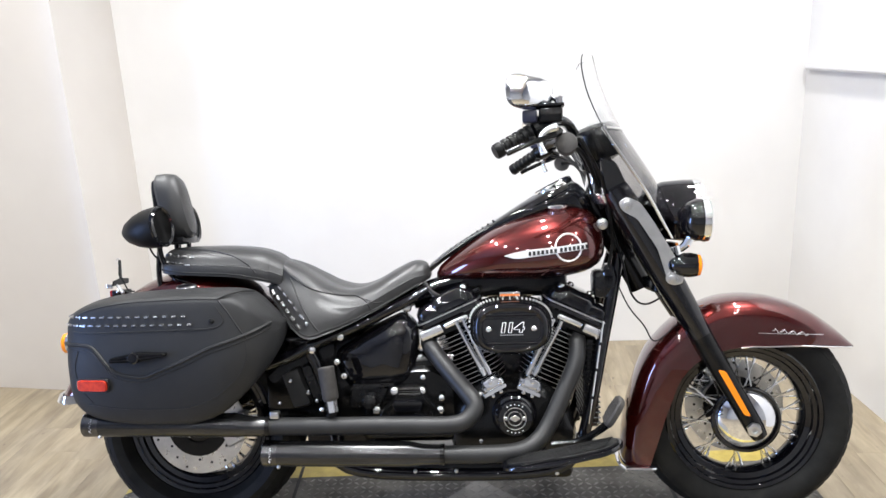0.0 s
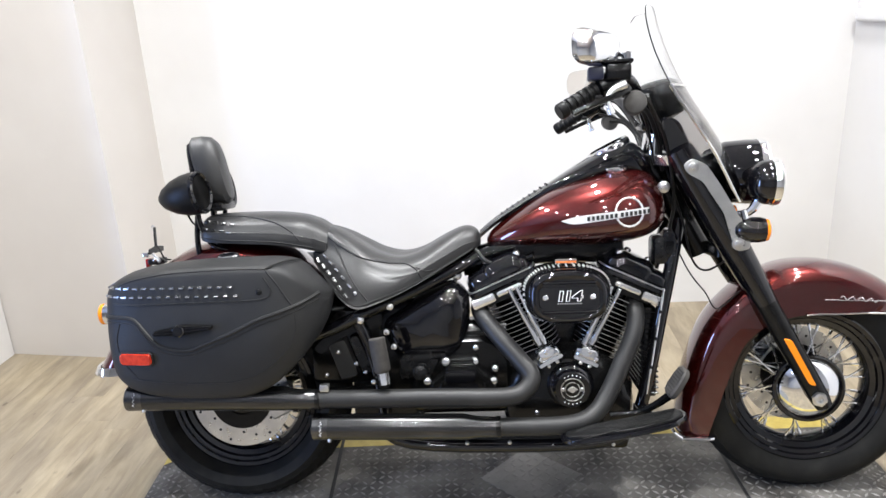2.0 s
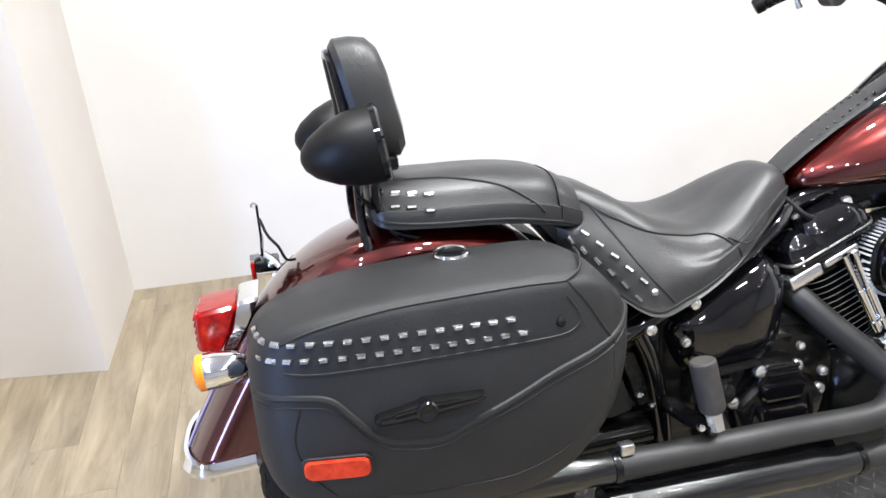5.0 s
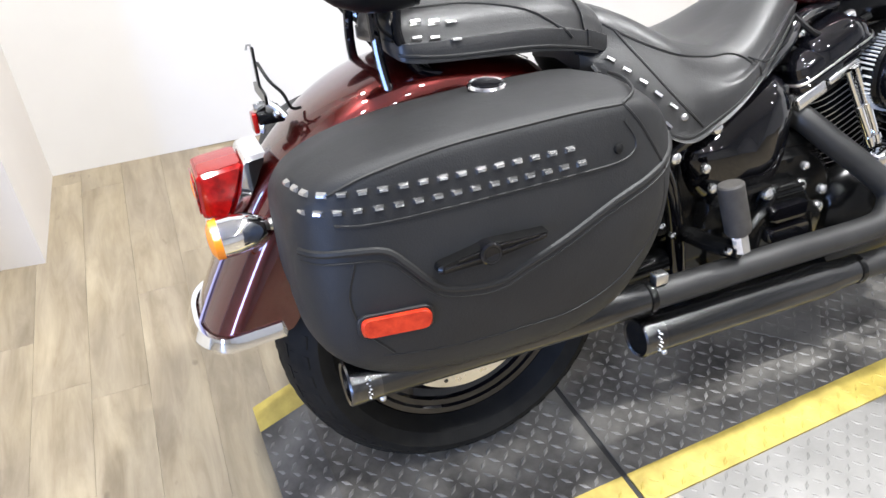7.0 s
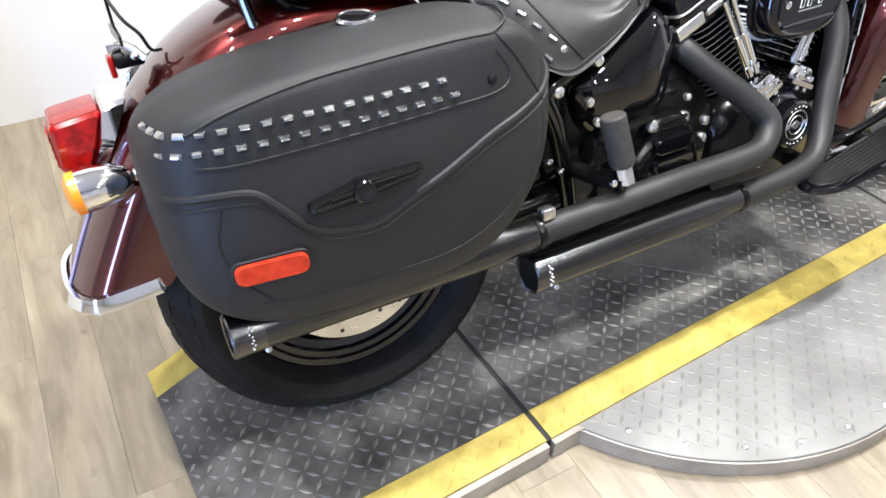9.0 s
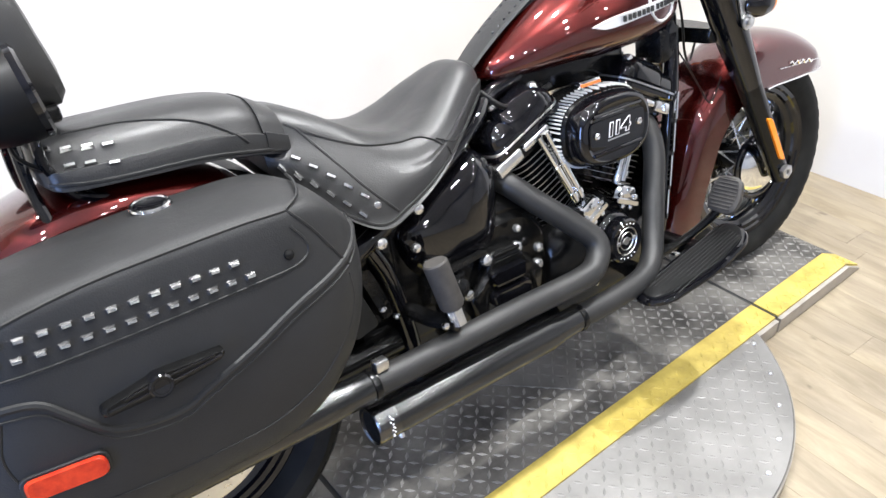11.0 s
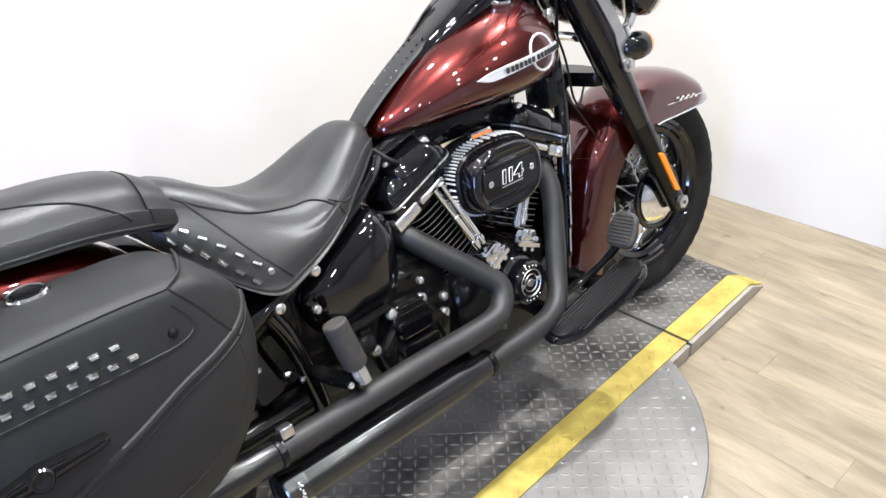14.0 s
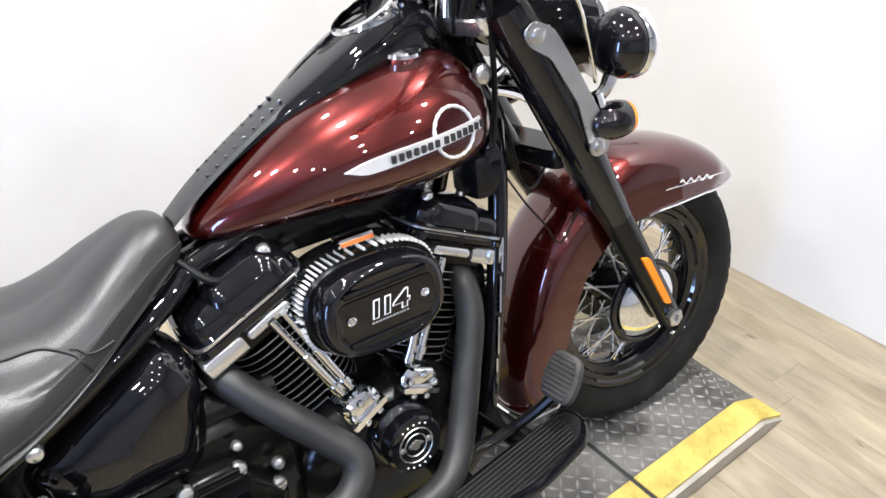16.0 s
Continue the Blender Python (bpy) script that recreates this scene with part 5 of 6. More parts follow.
part("silencer", tube([(0.752, -0.238, 0.277), (0.742, -0.238, 0.277), (0.69, -0.238, 0.278), (0.655, -0.238, 0.280), (0.29, -0.238, 0.287), (0.252, -0.238, 0.288)], [0.0245, 0.027, 0.029, 0.035, 0.035, 0.035], 36), MUFFLER, ex2)
part("end_cap", lathe([(0, 0.0355), (0.040, 0.0365), (0.043, 0.034), (0.041, 0.029), (0.005, 0.028)], (0.292, -0.238, 0.287), (-1, 0, 0.02), 28, caps=False), CAP, ex2, "polished end cap")
part("pipe_clamp", lathe([(0, 0.0285), (0.006, 0.0295), (0.012, 0.0285)], (0.742, -0.238, 0.277), (1, 0, 0), 28, caps=False), BLACK, ex2)
for e2, x0, z0, r in ((ex, -0.225, 0.378, 0.0350), (ex2, 0.275, 0.2872, 0.037)):
    for k in range(9):
        a = radians(142 + k * 7.5)
        mk = box((-0.0022 - 0.0022 * (k % 3 == 1), -0.0005, -0.0013), (0.0026 + 0.0024 * (k % 4 == 0), 0.0005, 0.0013))
        bmesh.ops.transform(mk, matrix=Matrix.Translation((x0 + 0.0022 * math.sin(k * 2.3), -0.238 + r * math.cos(a), z0 + r * math.sin(a))) @ pose(0, 0, 0, math.degrees(a) - 90, 0, 90 + 24 * math.sin(k * 1.7)), verts=mk.verts)
        part("maker_mark", mk, WHITE, e2, smooth=False)
    part("cap_bolt", bolt((x0 + 0.02, -0.238 - r * 0.55, z0 - r * 0.80), (0, -0.55, -0.8), 0.005, 0.007), STEEL, e2)

# ---- engine ----
eng = part("crankcase", pillow(rounded([(0.80, 0.20), (1.10, 0.20), (1.14, 0.30), (1.10, 0.40), (1.02, 0.455), (0.88, 0.455), (0.78, 0.40), (0.76, 0.28)], 0.05), [(0.13, 0.02), (0.12, 0.0), (-0.10, 0.0), (-0.13, 0.012), (-0.145, 0.035)]), BLACK, bike, "gloss black V-twin engine with chrome details")
cc = (0.951, 0.361)
part("cam_cover", pillow(oval(*cc, 0.064, 0.064, 40), [(-0.12, 0.0), (-0.15, 0.0), (-0.165, 0.01), (-0.17, 0.02)]), GLOSS, eng)
timer = part("timer_cover", lathe([(-0.02, 0.050), (0.012, 0.050), (0.016, 0.046), (0.016, 0.033), (0.013, 0.031), (0.013, 0.0)], (cc[0], -0.18, cc[1]), (0, -1, 0), 48), GLOSS, eng, "round gloss black timer cover with ring of marks")
part("cover_ring", torus((cc[0], -0.1955, cc[1]), (0, 1, 0), 0.031, 0.0012, 48, 6), ALU, timer)
part("cover_ring", torus((cc[0], -0.1945, cc[1]), (0, 1, 0), 0.020, 0.001, 40, 6), ALU, timer)
part("cover_emblem", plate(rounded([(cc[0] - 0.016, cc[1]), (cc[0], cc[1] + 0.010), (cc[0] + 0.016, cc[1]), (cc[0], cc[1] - 0.010)], 0.004), -0.193, -0.1955, 0.0006), ALU, timer)
for k in range(10):
    a = radians(90 + (k % 5 - 2) * 16 + (180 if k > 4 else 0))
    part("cover_mark", lathe([(0, 0.0018), (0.001, 0.0014)], (cc[0] + 0.040 * math.cos(a), -0.196, cc[1] + 0.040 * math.sin(a)), (0, -1, 0), 8), WHITE, timer)
for a in (0, 180):
    part("cover_screw", bolt((cc[0] + 0.0255 * math.cos(radians(a)), -0.193, cc[1]), (0, -1, 0), 0.0055, 0.003), STEEL, timer)

CR = Vector((0.948, 0, 0.25))


def cylinder_unit(tilt):
    """One finned cylinder with head and rocker box; tilt in degrees from upright, forward positive."""
    t = radians(tilt)
    up, fw = Vector((math.sin(t), 0, math.cos(t))), Vector((math.cos(t), 0, -math.sin(t)))

    def at(a, b, h):
        return tuple(CR + fw * a + up * h + Vector((0, b, 0)))

    barrel = part("cylinder", pillow(oval(0, 0, 0.058, 0.066, 32), [(0.17, 0.0), (0.385, 0.0)], place=at), BLACK, eng, "black finned cylinder with bright fin edges")
    for k in range(13):
        h = 0.205 + k * 0.0135
        w = 0.074 + 0.008 * min(k, 5) / 5
        out = oval(0, 0, w, 0.098, 40, 3.2)
        part("fin", pillow(out, [(h, 0.001), (h + 0.0008, 0.0), (h + 0.0022, 0.0), (h + 0.003, 0.001)], place=at), BLACK, barrel)
        part("fin_edge", pillow(oval(0, 0, w + 0.0006, 0.0986, 40, 3.2), [(h + 0.0008, 0.0), (h + 0.0023, 0.0)], place=at), FIN, barrel)
    head = part("cylinder_head", pillow(rounded([(-0.078, -0.105), (0.078, -0.105), (0.088, -0.06), (0.088, 0.06), (0.078, 0.105), (-0.078, 0.105), (-0.088, 0.06), (-0.088, -0.06)], 0.02), [(0.383, 0.004), (0.386, 0.0), (0.425, 0.0), (0.43, 0.004)], place=at), BLACK, eng)
    o = 1 if tilt < 0 else -1
    for a0, a1, h0, h1 in ((-0.112, -0.042, 0.393, 0.419), (-0.036, 0.040, 0.400, 0.414)):
        part("head_band", pillow(rounded([(a0 * o, -0.113), (a1 * o, -0.113), (a1 * o, -0.06), (a0 * o, -0.06)], 0.004), [(h0, 0.002), (h0 + 0.003, 0.0), (h1 - 0.004, 0.0), (h1, 0.004)], place=at), POLISH, head, "machined bright band on the head")
    for k in range(3):
        h = 0.388 + k * 0.013
        part("head_fin", pillow(oval(0, 0.01, 0.094, 0.110, 36, 4), [(h, 0.0), (h + 0.004, 0.0)], place=at), BLACK, head)
    rocker = part("rocker_box", pillow(rounded([(-0.098 * o, -0.116), (0.085 * o, -0.116), (0.095 * o, -0.05), (0.085 * o, 0.112), (-0.095 * o, 0.112), (-0.110 * o, -0.05)], 0.025), [(0.420, 0.004), (0.424, 0.0), (0.444, 0.0), (0.448, 0.004), (0.450, 0.004), (0.466, 0.006), (0.478, 0.018), (0.484, 0.04)], place=at), GLOSS, eng, "gloss black rocker box")
    part("rocker_ledge", pillow(rounded([(-0.102 * o, -0.120), (0.088 * o, -0.120), (0.098 * o, -0.05), (0.088 * o, 0.116), (-0.098 * o, 0.116), (-0.114 * o, -0.05)], 0.025), [(0.424, 0.002), (0.426, 0.0), (0.434, 0.0), (0.436, 0.002)], place=at), GLOSS, rocker)
    part("rocker_hump", pillow(rounded([(-0.054 * o, -0.114), (0.070 * o, -0.118), (0.080 * o, -0.02), (0.066 * o, 0.10), (-0.050 * o, 0.10), (-0.060 * o, -0.02)], 0.03, 6), [(0.448, 0.0), (0.466, 0.001), (0.480, 0.006), (0.490, 0.016), (0.496, 0.032), (0.498, 0.05)], place=at), GLOSS, rocker)
    part("rocker_groove", pillow(rounded([(-0.104 * o, -0.118), (0.086 * o, -0.118), (0.097 * o, -0.05), (0.086 * o, 0.113), (-0.098 * o, 0.113), (-0.112 * o, -0.05)], 0.025), [(0.438, 0.001), (0.4385, 0.0), (0.4415, 0.0), (0.442, 0.001)], place=at), STEEL, rocker, "thin bright joint line")
    for a, b, h in ((-0.082, -0.086, 0.464), (-0.080, 0.03, 0.464), (-0.028, -0.055, 0.494), (0.030, -0.03, 0.496), (0.060, -0.085, 0.484)):
        part("box_bolt", bolt(at(a * o, b, h), up, 0.0105, 0.012), POLISH, rocker)
    return at


AT_R, AT_F = cylinder_unit(-23), cylinder_unit(25)
RODS = (((0.790, 0.628), (0.868, 0.470)), ((0.812, 0.632), (0.884, 0.474))), (((1.072, 0.628), (0.988, 0.462)), ((1.094, 0.620), (1.012, 0.468)))
for rods, bx, bz, turned in ((RODS[0], 0.889, 0.448, -28), (RODS[1], 1.000, 0.446, 24)):
    for (tx, tz), (lx, lz) in rods:
        top, low = Vector((tx, -0.118, tz)), Vector((lx, -0.132, lz))
        rod = part("pushrod_tube", tube([top, top.lerp(low, 0.45), top.lerp(low, 0.46), top.lerp(low, 0.52), low], [0.0068, 0.0068, 0.0090, 0.0084, 0.0084], 16), CHROME, eng, "chrome pushrod tube")
        part("tube_seal", lathe([(-0.006, 0.0115), (0.006, 0.0115)], low + (top - low) * 0.10, top - low, 14), CHROME, rod)
    blk = pillow(rounded([(bx - 0.034, bz - 0.016), (bx + 0.034, bz - 0.016), (bx + 0.034, bz + 0.004), (bx + 0.024, bz + 0.020), (bx - 0.024, bz + 0.020), (bx - 0.034, bz + 0.004)], 0.006), [(-0.08, 0.0), (-0.150, 0.0), (-0.158, 0.006), (-0.160, 0.012)])
    lip = plate(rounded([(bx - 0.036, bz - 0.022), (bx + 0.036, bz - 0.022), (bx + 0.036, bz - 0.012), (bx - 0.036, bz - 0.012)], 0.003), -0.09, -0.166, 0.002)
    tilted = Matrix.Rotation(radians(turned), 3, "Y")
    for bm in (blk, lip):
        bmesh.ops.rotate(bm, cent=(bx, 0, bz), matrix=tilted, verts=bm.verts)
    lb = part("lifter_block", blk, CHROME, eng, "chrome lifter block")
    part("block_lip", lip, CHROME, lb)
    for dx, dz in ((-0.024, -0.004), (0.024, -0.004), (0.0, 0.010), (-0.012, -0.028), (0.014, -0.028)):
        v = tilted @ Vector((dx, 0, dz))
        part("block_bolt", bolt((bx + v.x, -0.159, bz + v.z), (0, -1, 0.2), 0.0065, 0.007), CHROME, lb)

# air cleaner
ac = (0.948, 0.612)
acl = part("air_filter", pillow(oval(*ac, 0.116, 0.077, 64, 2.7), [(-0.072, 0.004), (-0.078, 0.0), (-0.140, 0.0), (-0.145, 0.004)]), BLACK, eng, "oval air filter with pleated edge")
pts = oval(*ac, 0.117, 0.078, 64, 2.7)
for k in range(64):
    x, z = pts[k]
    x2, z2 = pts[(k + 1) % 64]
    c = Vector((x, 0, z))
    d = Vector((x2 - x, 0, z2 - z)).normalized()
    o = Vector((x - ac[0], 0, z - ac[1])).normalized()
    bm = bmesh.new()
    skin(bm, [[c - d * 0.0024 - o * 0.002 + Vector((0, -0.104, 0)), c + d * 0.0024 - o * 0.002 + Vector((0, -0.104, 0)), c + o * 0.004 + Vector((0, -0.104, 0))], [c - d * 0.0024 - o * 0.002 + Vector((0, -0.137, 0)), c + d * 0.0024 - o * 0.002 + Vector((0, -0.137, 0)), c + o * 0.004 + Vector((0, -0.137, 0))]])
    part("pleat", bm, PLEAT, acl, smooth=False)
part("filter_plate", pillow(oval(*ac, 0.120, 0.081, 64, 2.7), [(-0.066, 0.0), (-0.100, 0.0), (-0.104, 0.003)]), BLACK, acl)
cover = part("filter_cover", pillow(oval(*ac, 0.107, 0.074, 64, 2.6), [(-0.140, 0.004), (-0.144, 0.0), (-0.170, 0.0), (-0.180, 0.004), (-0.185, 0.010), (-0.1865, 0.016), (-0.184, 0.020), (-0.1835, 0.03)]), GLOSS, eng, "gloss black oval air cleaner cover lettered 114")
for dz in (-0.040, 0.040):
    part("cover_rib", tube([(ac[0] - 0.070, -0.1835, ac[1] + dz), (ac[0] + 0.070, -0.1835, ac[1] + dz)], 0.0045, 10), GLOSS, cover)
part("cover_face", plate(rounded([(ac[0] - 0.082, ac[1] - 0.030), (ac[0] + 0.082, ac[1] - 0.030), (ac[0] + 0.082, ac[1] + 0.030), (ac[0] - 0.082, ac[1] + 0.030)], 0.016), -0.180, -0.1855, 0.002), GLOSS, cover)
for sx in (-0.064, 0.062):
    part("cover_screw", lathe([(-0.002, 0.0075), (0.003, 0.0075), (0.0045, 0.005), (0.002, 0.003)], (ac[0] + sx, -0.1855, ac[1] + 0.001), (0, -1, 0), 16), CHROME, cover)
for ch, dx in (("1", -0.0245), ("1", -0.0050), ("4", 0.0200)):
    wide = Matrix.Diagonal((1.45, 1, 1, 1))
    words("digit", ch, 0.038, pose(ac[0] + dx, -0.1862, ac[1] + 0.003, 90, 0, 0) @ wide, WHITE, cover, 0.0005, 0.0019, 0.12)
    words("digit_face", ch, 0.038, pose(ac[0] + dx, -0.1868, ac[1] + 0.003, 90, 0, 0) @ wide, GLOSS, cover, 0.0005, 0.0003, 0.12)
for k in range(11):
    part("small_print", box((ac[0] - 0.032 + k * 0.006, -0.1865, ac[1] - 0.0175), (ac[0] - 0.0280 + k * 0.006, -0.1853, ac[1] - 0.0145)), GREYPRINT, cover, smooth=False)
tag = part("filter_tag", box((ac[0] - 0.03, -0.115, ac[1] + 0.078), (ac[0] + 0.03, -0.085, ac[1] + 0.096), 0.004), CHROME, eng, "chrome lug with orange label")
part("label", box((ac[0] - 0.028, -0.1175, ac[1] + 0.084), (ac[0] + 0.028, -0.1145, ac[1] + 0.090)), ORANGE, tag, smooth=False)

# gearbox, primary and covers
gb = part("gearbox", pillow(rounded([(0.50, 0.27), (0.80, 0.27), (0.80, 0.44), (0.74, 0.50), (0.60, 0.50), (0.50, 0.44)], 0.04), [(0.13, 0.0), (-0.09, 0.0), (-0.108, 0.006), (-0.12, 0.022)]), BLACK, bike, "black gearbox with bolted side cover")
part("gear_cover", pillow(rounded([(0.555, 0.365), (0.60, 0.405), (0.615, 0.445), (0.69, 0.445), (0.71, 0.405), (0.755, 0.365), (0.74, 0.30), (0.57, 0.30)], 0.015), [(-0.10, 0.0), (-0.135, 0.0), (-0.144, 0.004), (-0.149, 0.012)]), BLACK, gb)
for zz, xa, xb in ((0.318, 0.575, 0.735), (0.423, 0.622, 0.684), (0.4375, 0.622, 0.686)):
    part("cover_rib", tube([(xa, -0.148, zz), (xb, -0.148, zz)], 0.0045, 10), BLACK, gb)
for xx in (0.585, 0.724):
    part("cover_rib", tube([(xx, -0.147, 0.315), (xx + (0.012 if xx < 0.65 else -0.012), -0.147, 0.372)], 0.0055, 10), BLACK, gb)
part("gear_hatch", pillow(rounded([(0.606, 0.376), (0.690, 0.376), (0.694, 0.408), (0.602, 0.408)], 0.010), [(-0.14, 0.0), (-0.158, 0.0), (-0.163, 0.004)]), GLOSS, gb)
part("gear_hatch", pillow(rounded([(0.60, 0.335), (0.70, 0.335), (0.70, 0.366), (0.60, 0.366)], 0.012), [(-0.14, 0.0), (-0.160, 0.0), (-0.166, 0.004)]), GLOSS, gb)
for x, z, r in ((0.616, 0.432, 0.013), (0.694, 0.431, 0.013), (0.562, 0.377, 0.012), (0.746, 0.374, 0.012), (0.621, 0.391, 0.008), (0.684, 0.391, 0.010), (0.752, 0.41, 0.010), (0.70, 0.47, 0.008)):
    part("cover_bolt", bolt((x - 0.007, -0.138, z), (0, -1, 0.15), r * 1.02, 0.010), POLISH, gb)
part("oil_filler", lathe([(0, 0.02), (0.03, 0.02), (0.034, 0.012)], (0.535, -0.12, 0.40), (0, -1, 0.1), 16), WRINKLE, gb)
part("starter", tube([(0.60, -0.07, 0.50), (0.78, -0.07, 0.50)], 0.035, 18), BLACK, gb)
sc = part("side_cover", pillow(rounded([(0.428, 0.545), (0.52, 0.600), (0.637, 0.652), (0.680, 0.608), (0.678, 0.522), (0.664, 0.455), (0.620, 0.426), (0.480, 0.424), (0.440, 0.48)], 0.040, 6), [(-0.03, 0.0), (-0.085, 0.0), (-0.103, 0.004), (-0.118, 0.013), (-0.130, 0.030), (-0.138, 0.055), (-0.142, 0.085), (-0.143, 0.10)]), GLOSS, bike, "gloss black oil tank side cover")
for x, z in ((0.448, 0.523), (0.467, 0.481)):
    part("cover_bolt", bolt((x, -0.15, z), (0, -1, 0.1), 0.0095, 0.008), POLISH, sc)
for x, z in ((0.655, 0.62), (0.668, 0.60)):
    part("cover_slot", box((x - 0.014, -0.122, z - 0.007), (x - 0.006, -0.105, z + 0.007), 0.001), GUM, sc)
tray = part("electrics_tray", pillow(rounded([(0.470, 0.38), (0.565, 0.38), (0.595, 0.44), (0.480, 0.445)], 0.01), [(-0.05, 0.0), (-0.12, 0.0), (-0.128, 0.006)]), WRINKLE, bike, "black plastic tray below the side cover")
part("tray_edge", plate(rounded([(0.480, 0.438), (0.610, 0.448), (0.608, 0.455), (0.49, 0.452)], 0.003), -0.10, -0.146, 0.001), WRINKLE, tray)
part("tray_clip", box((0.53, -0.14, 0.40), (0.555, -0.125, 0.43), 0.004), WRINKLE, tray)

# ---- frame ----
for s in (-1, 1):
    part("frame_tube", tube([(0.20, s * 0.13, 0.50), (0.30, s * 0.138, 0.535), (0.40, s * 0.138, 0.580), (0.52, s * 0.125, 0.628), (0.66, s * 0.085, 0.690), (0.74, s * 0.05, 0.725), (0.95, s * 0.035, 0.76), (1.18, s * 0.03, 0.80)], [0.016, 0.018, 0.018, 0.017, 0.016, 0.016, 0.016, 0.016], 14, 4), GLOSS, bike, "gloss black frame tube")
    part("down_tube", tube([(1.270, s * 0.055, 0.80), (1.245, s * 0.085, 0.70), (1.21, s * 0.105, 0.55), (1.17, s * 0.112, 0.36), (1.13, s * 0.115, 0.24), (1.05, s * 0.118, 0.185), (0.80, s * 0.12, 0.175), (0.50, s * 0.12, 0.19), (0.40, s * 0.118, 0.25)], 0.018, 14, 4), GLOSS, bike, "gloss black front down tube")
    part("strut", tube([(0.36, s * 0.13, 0.56), (0.395, s * 0.128, 0.48), (0.42, s * 0.12, 0.36), (0.43, s * 0.12, 0.26)], 0.017, 12, 4), GLOSS, bike)
    part("swingarm", tube([(0.40, s * 0.105, 0.335), (0.20, s * 0.108, 0.33), (0.0, s * 0.108, 0.318)], [0.026, 0.022, 0.020], 14), BLACK, bike, "black swingarm")
    for x, z, r in ((0.378, 0.559, 0.0095), (0.461, 0.595, 0.0095)):
        part("frame_bolt", bolt((x, s * 0.15, z), (0, s, 0.1), r * 1.25, 0.014), POLISH, bike)
    part("frame_bolt", bolt((0.644, s * 0.055, 0.661), (0, s, 0.1), 0.015, 0.013), POLISH, bike)
    part("hinge_plate", plate(rounded([(0.235, 0.475), (0.29, 0.525), (0.37, 0.565), (0.38, 0.53), (0.31, 0.50), (0.255, 0.455)], 0.01), s * 0.118, s * 0.126, 0.001), BLACK, bike)
    part("rear_cover", pillow(rounded([(0.275, 0.485), (0.325, 0.505), (0.365, 0.392), (0.31, 0.378)], 0.012), [(s * 0.06, 0.0), (s * 0.118, 0.0), (s * 0.128, 0.006)]), EXHAUST, bike, "black ribbed cover ahead of the wheel")
    part("rear_cover", pillow(rounded([(0.335, 0.505), (0.36, 0.515), (0.405, 0.40), (0.375, 0.39)], 0.01), [(s * 0.06, 0.0), (s * 0.114, 0.0), (s * 0.124, 0.006)]), WRINKLE, bike)
part("axle", tube([(0, -0.14, RZ), (0, 0.14, RZ)], 0.013, 14), STEEL, bike)
part("chassis_block", box((0.42, -0.10, 0.30), (0.655, 0.10, 0.60), 0.02), BLACK, bike)
part("chassis_block", box((0.22, -0.10, 0.36), (0.44, 0.10, 0.58), 0.02), BLACK, bike)
part("chassis_block", box((0.80, -0.06, 0.685), (1.12, 0.06, 0.765), 0.02), BLACK, bike)
part("chassis_block", box((0.70, -0.05, 0.40), (0.80, 0.09, 0.50), 0.02), BLACK, bike)
part("chassis_block", box((0.05, 0.02, 0.36), (0.26, 0.12, 0.56), 0.02), BLACK, bike)
part("chassis_block", box((0.335, -0.095, 0.20), (0.52, 0.095, 0.42), 0.02), BLACK, bike)
part("valley_cover", box((0.885, -0.055, 0.40), (1.015, 0.055, 0.60), 0.02), BLACK, bike)
part("backbone", tube([(0.66, 0, 0.68), (0.9, 0, 0.74), (1.20, 0, 0.86)], 0.032, 14), BLACK, bike)
part("belly_plate", box((0.52, -0.115, 0.155), (1.12, 0.115, 0.215), 0.02), BLACK, bike)
for x in (0.55, 0.66, 0.78, 0.90, 1.0, 1.07):
    part("belly_bolt", bolt((x, -0.128, 0.19 - 0.01 * (x > 0.8)), (0, -1, 0), 0.006, 0.008), STEEL, bike)
oc = part("oil_cooler", box((1.165, -0.085, 0.30), (1.20, 0.085, 0.56), 0.006), BLACK, bike, "black ribbed oil cooler between the down tubes")
for k in range(16):
    z = 0.31 + k * 0.0155
    part("cooler_rib", box((1.155 , -0.09, z), (1.205, 0.09, z + 0.004), 0.001, seg=1), WRINKLE, oc)
part("pipe_bolt", bolt((0.854, -0.188, 0.298), (0, -1, 0.1), 0.007, 0.008), CHROME, bike)
part("horn_cover", pillow(oval(0.0, 0.735, 0.045, 0.045, 24), [(-0.10, 0.012), (-0.095, 0.0), (-0.06, 0.0)], place=lambda a, b, h: (1.235 + a * 0.5, h, b)), GLOSS, bike)
for z0, z1 in ((0.56, 0.62), (0.485, 0.55), (0.405, 0.475), (0.325, 0.395)):
    part("clip_strip", tube([(1.110 + 0.162 * z0, -0.131, z0), (1.110 + 0.162 * z1, -0.128, z1)], 0.0055, 8, flat=0.6), CHROME, bike, "bright clip on the frame tube")

# ---- foot controls ----
def board_outline(g=0.0):
    return rounded([(0.912 + g, -0.240 - g), (0.907 + g, -0.290), (0.945 + g, -0.322 + g), (1.09, -0.342 + g), (1.20 - g, -0.33 + g), (1.235 - g, -0.290), (1.23 - g, -0.240 - g), (1.05, -0.232 - g)], 0.03)


def tilt_board(a, b, h, s=1):
    return (a, s * b, 0.262 + (a - 0.93) * 0.19 + h)


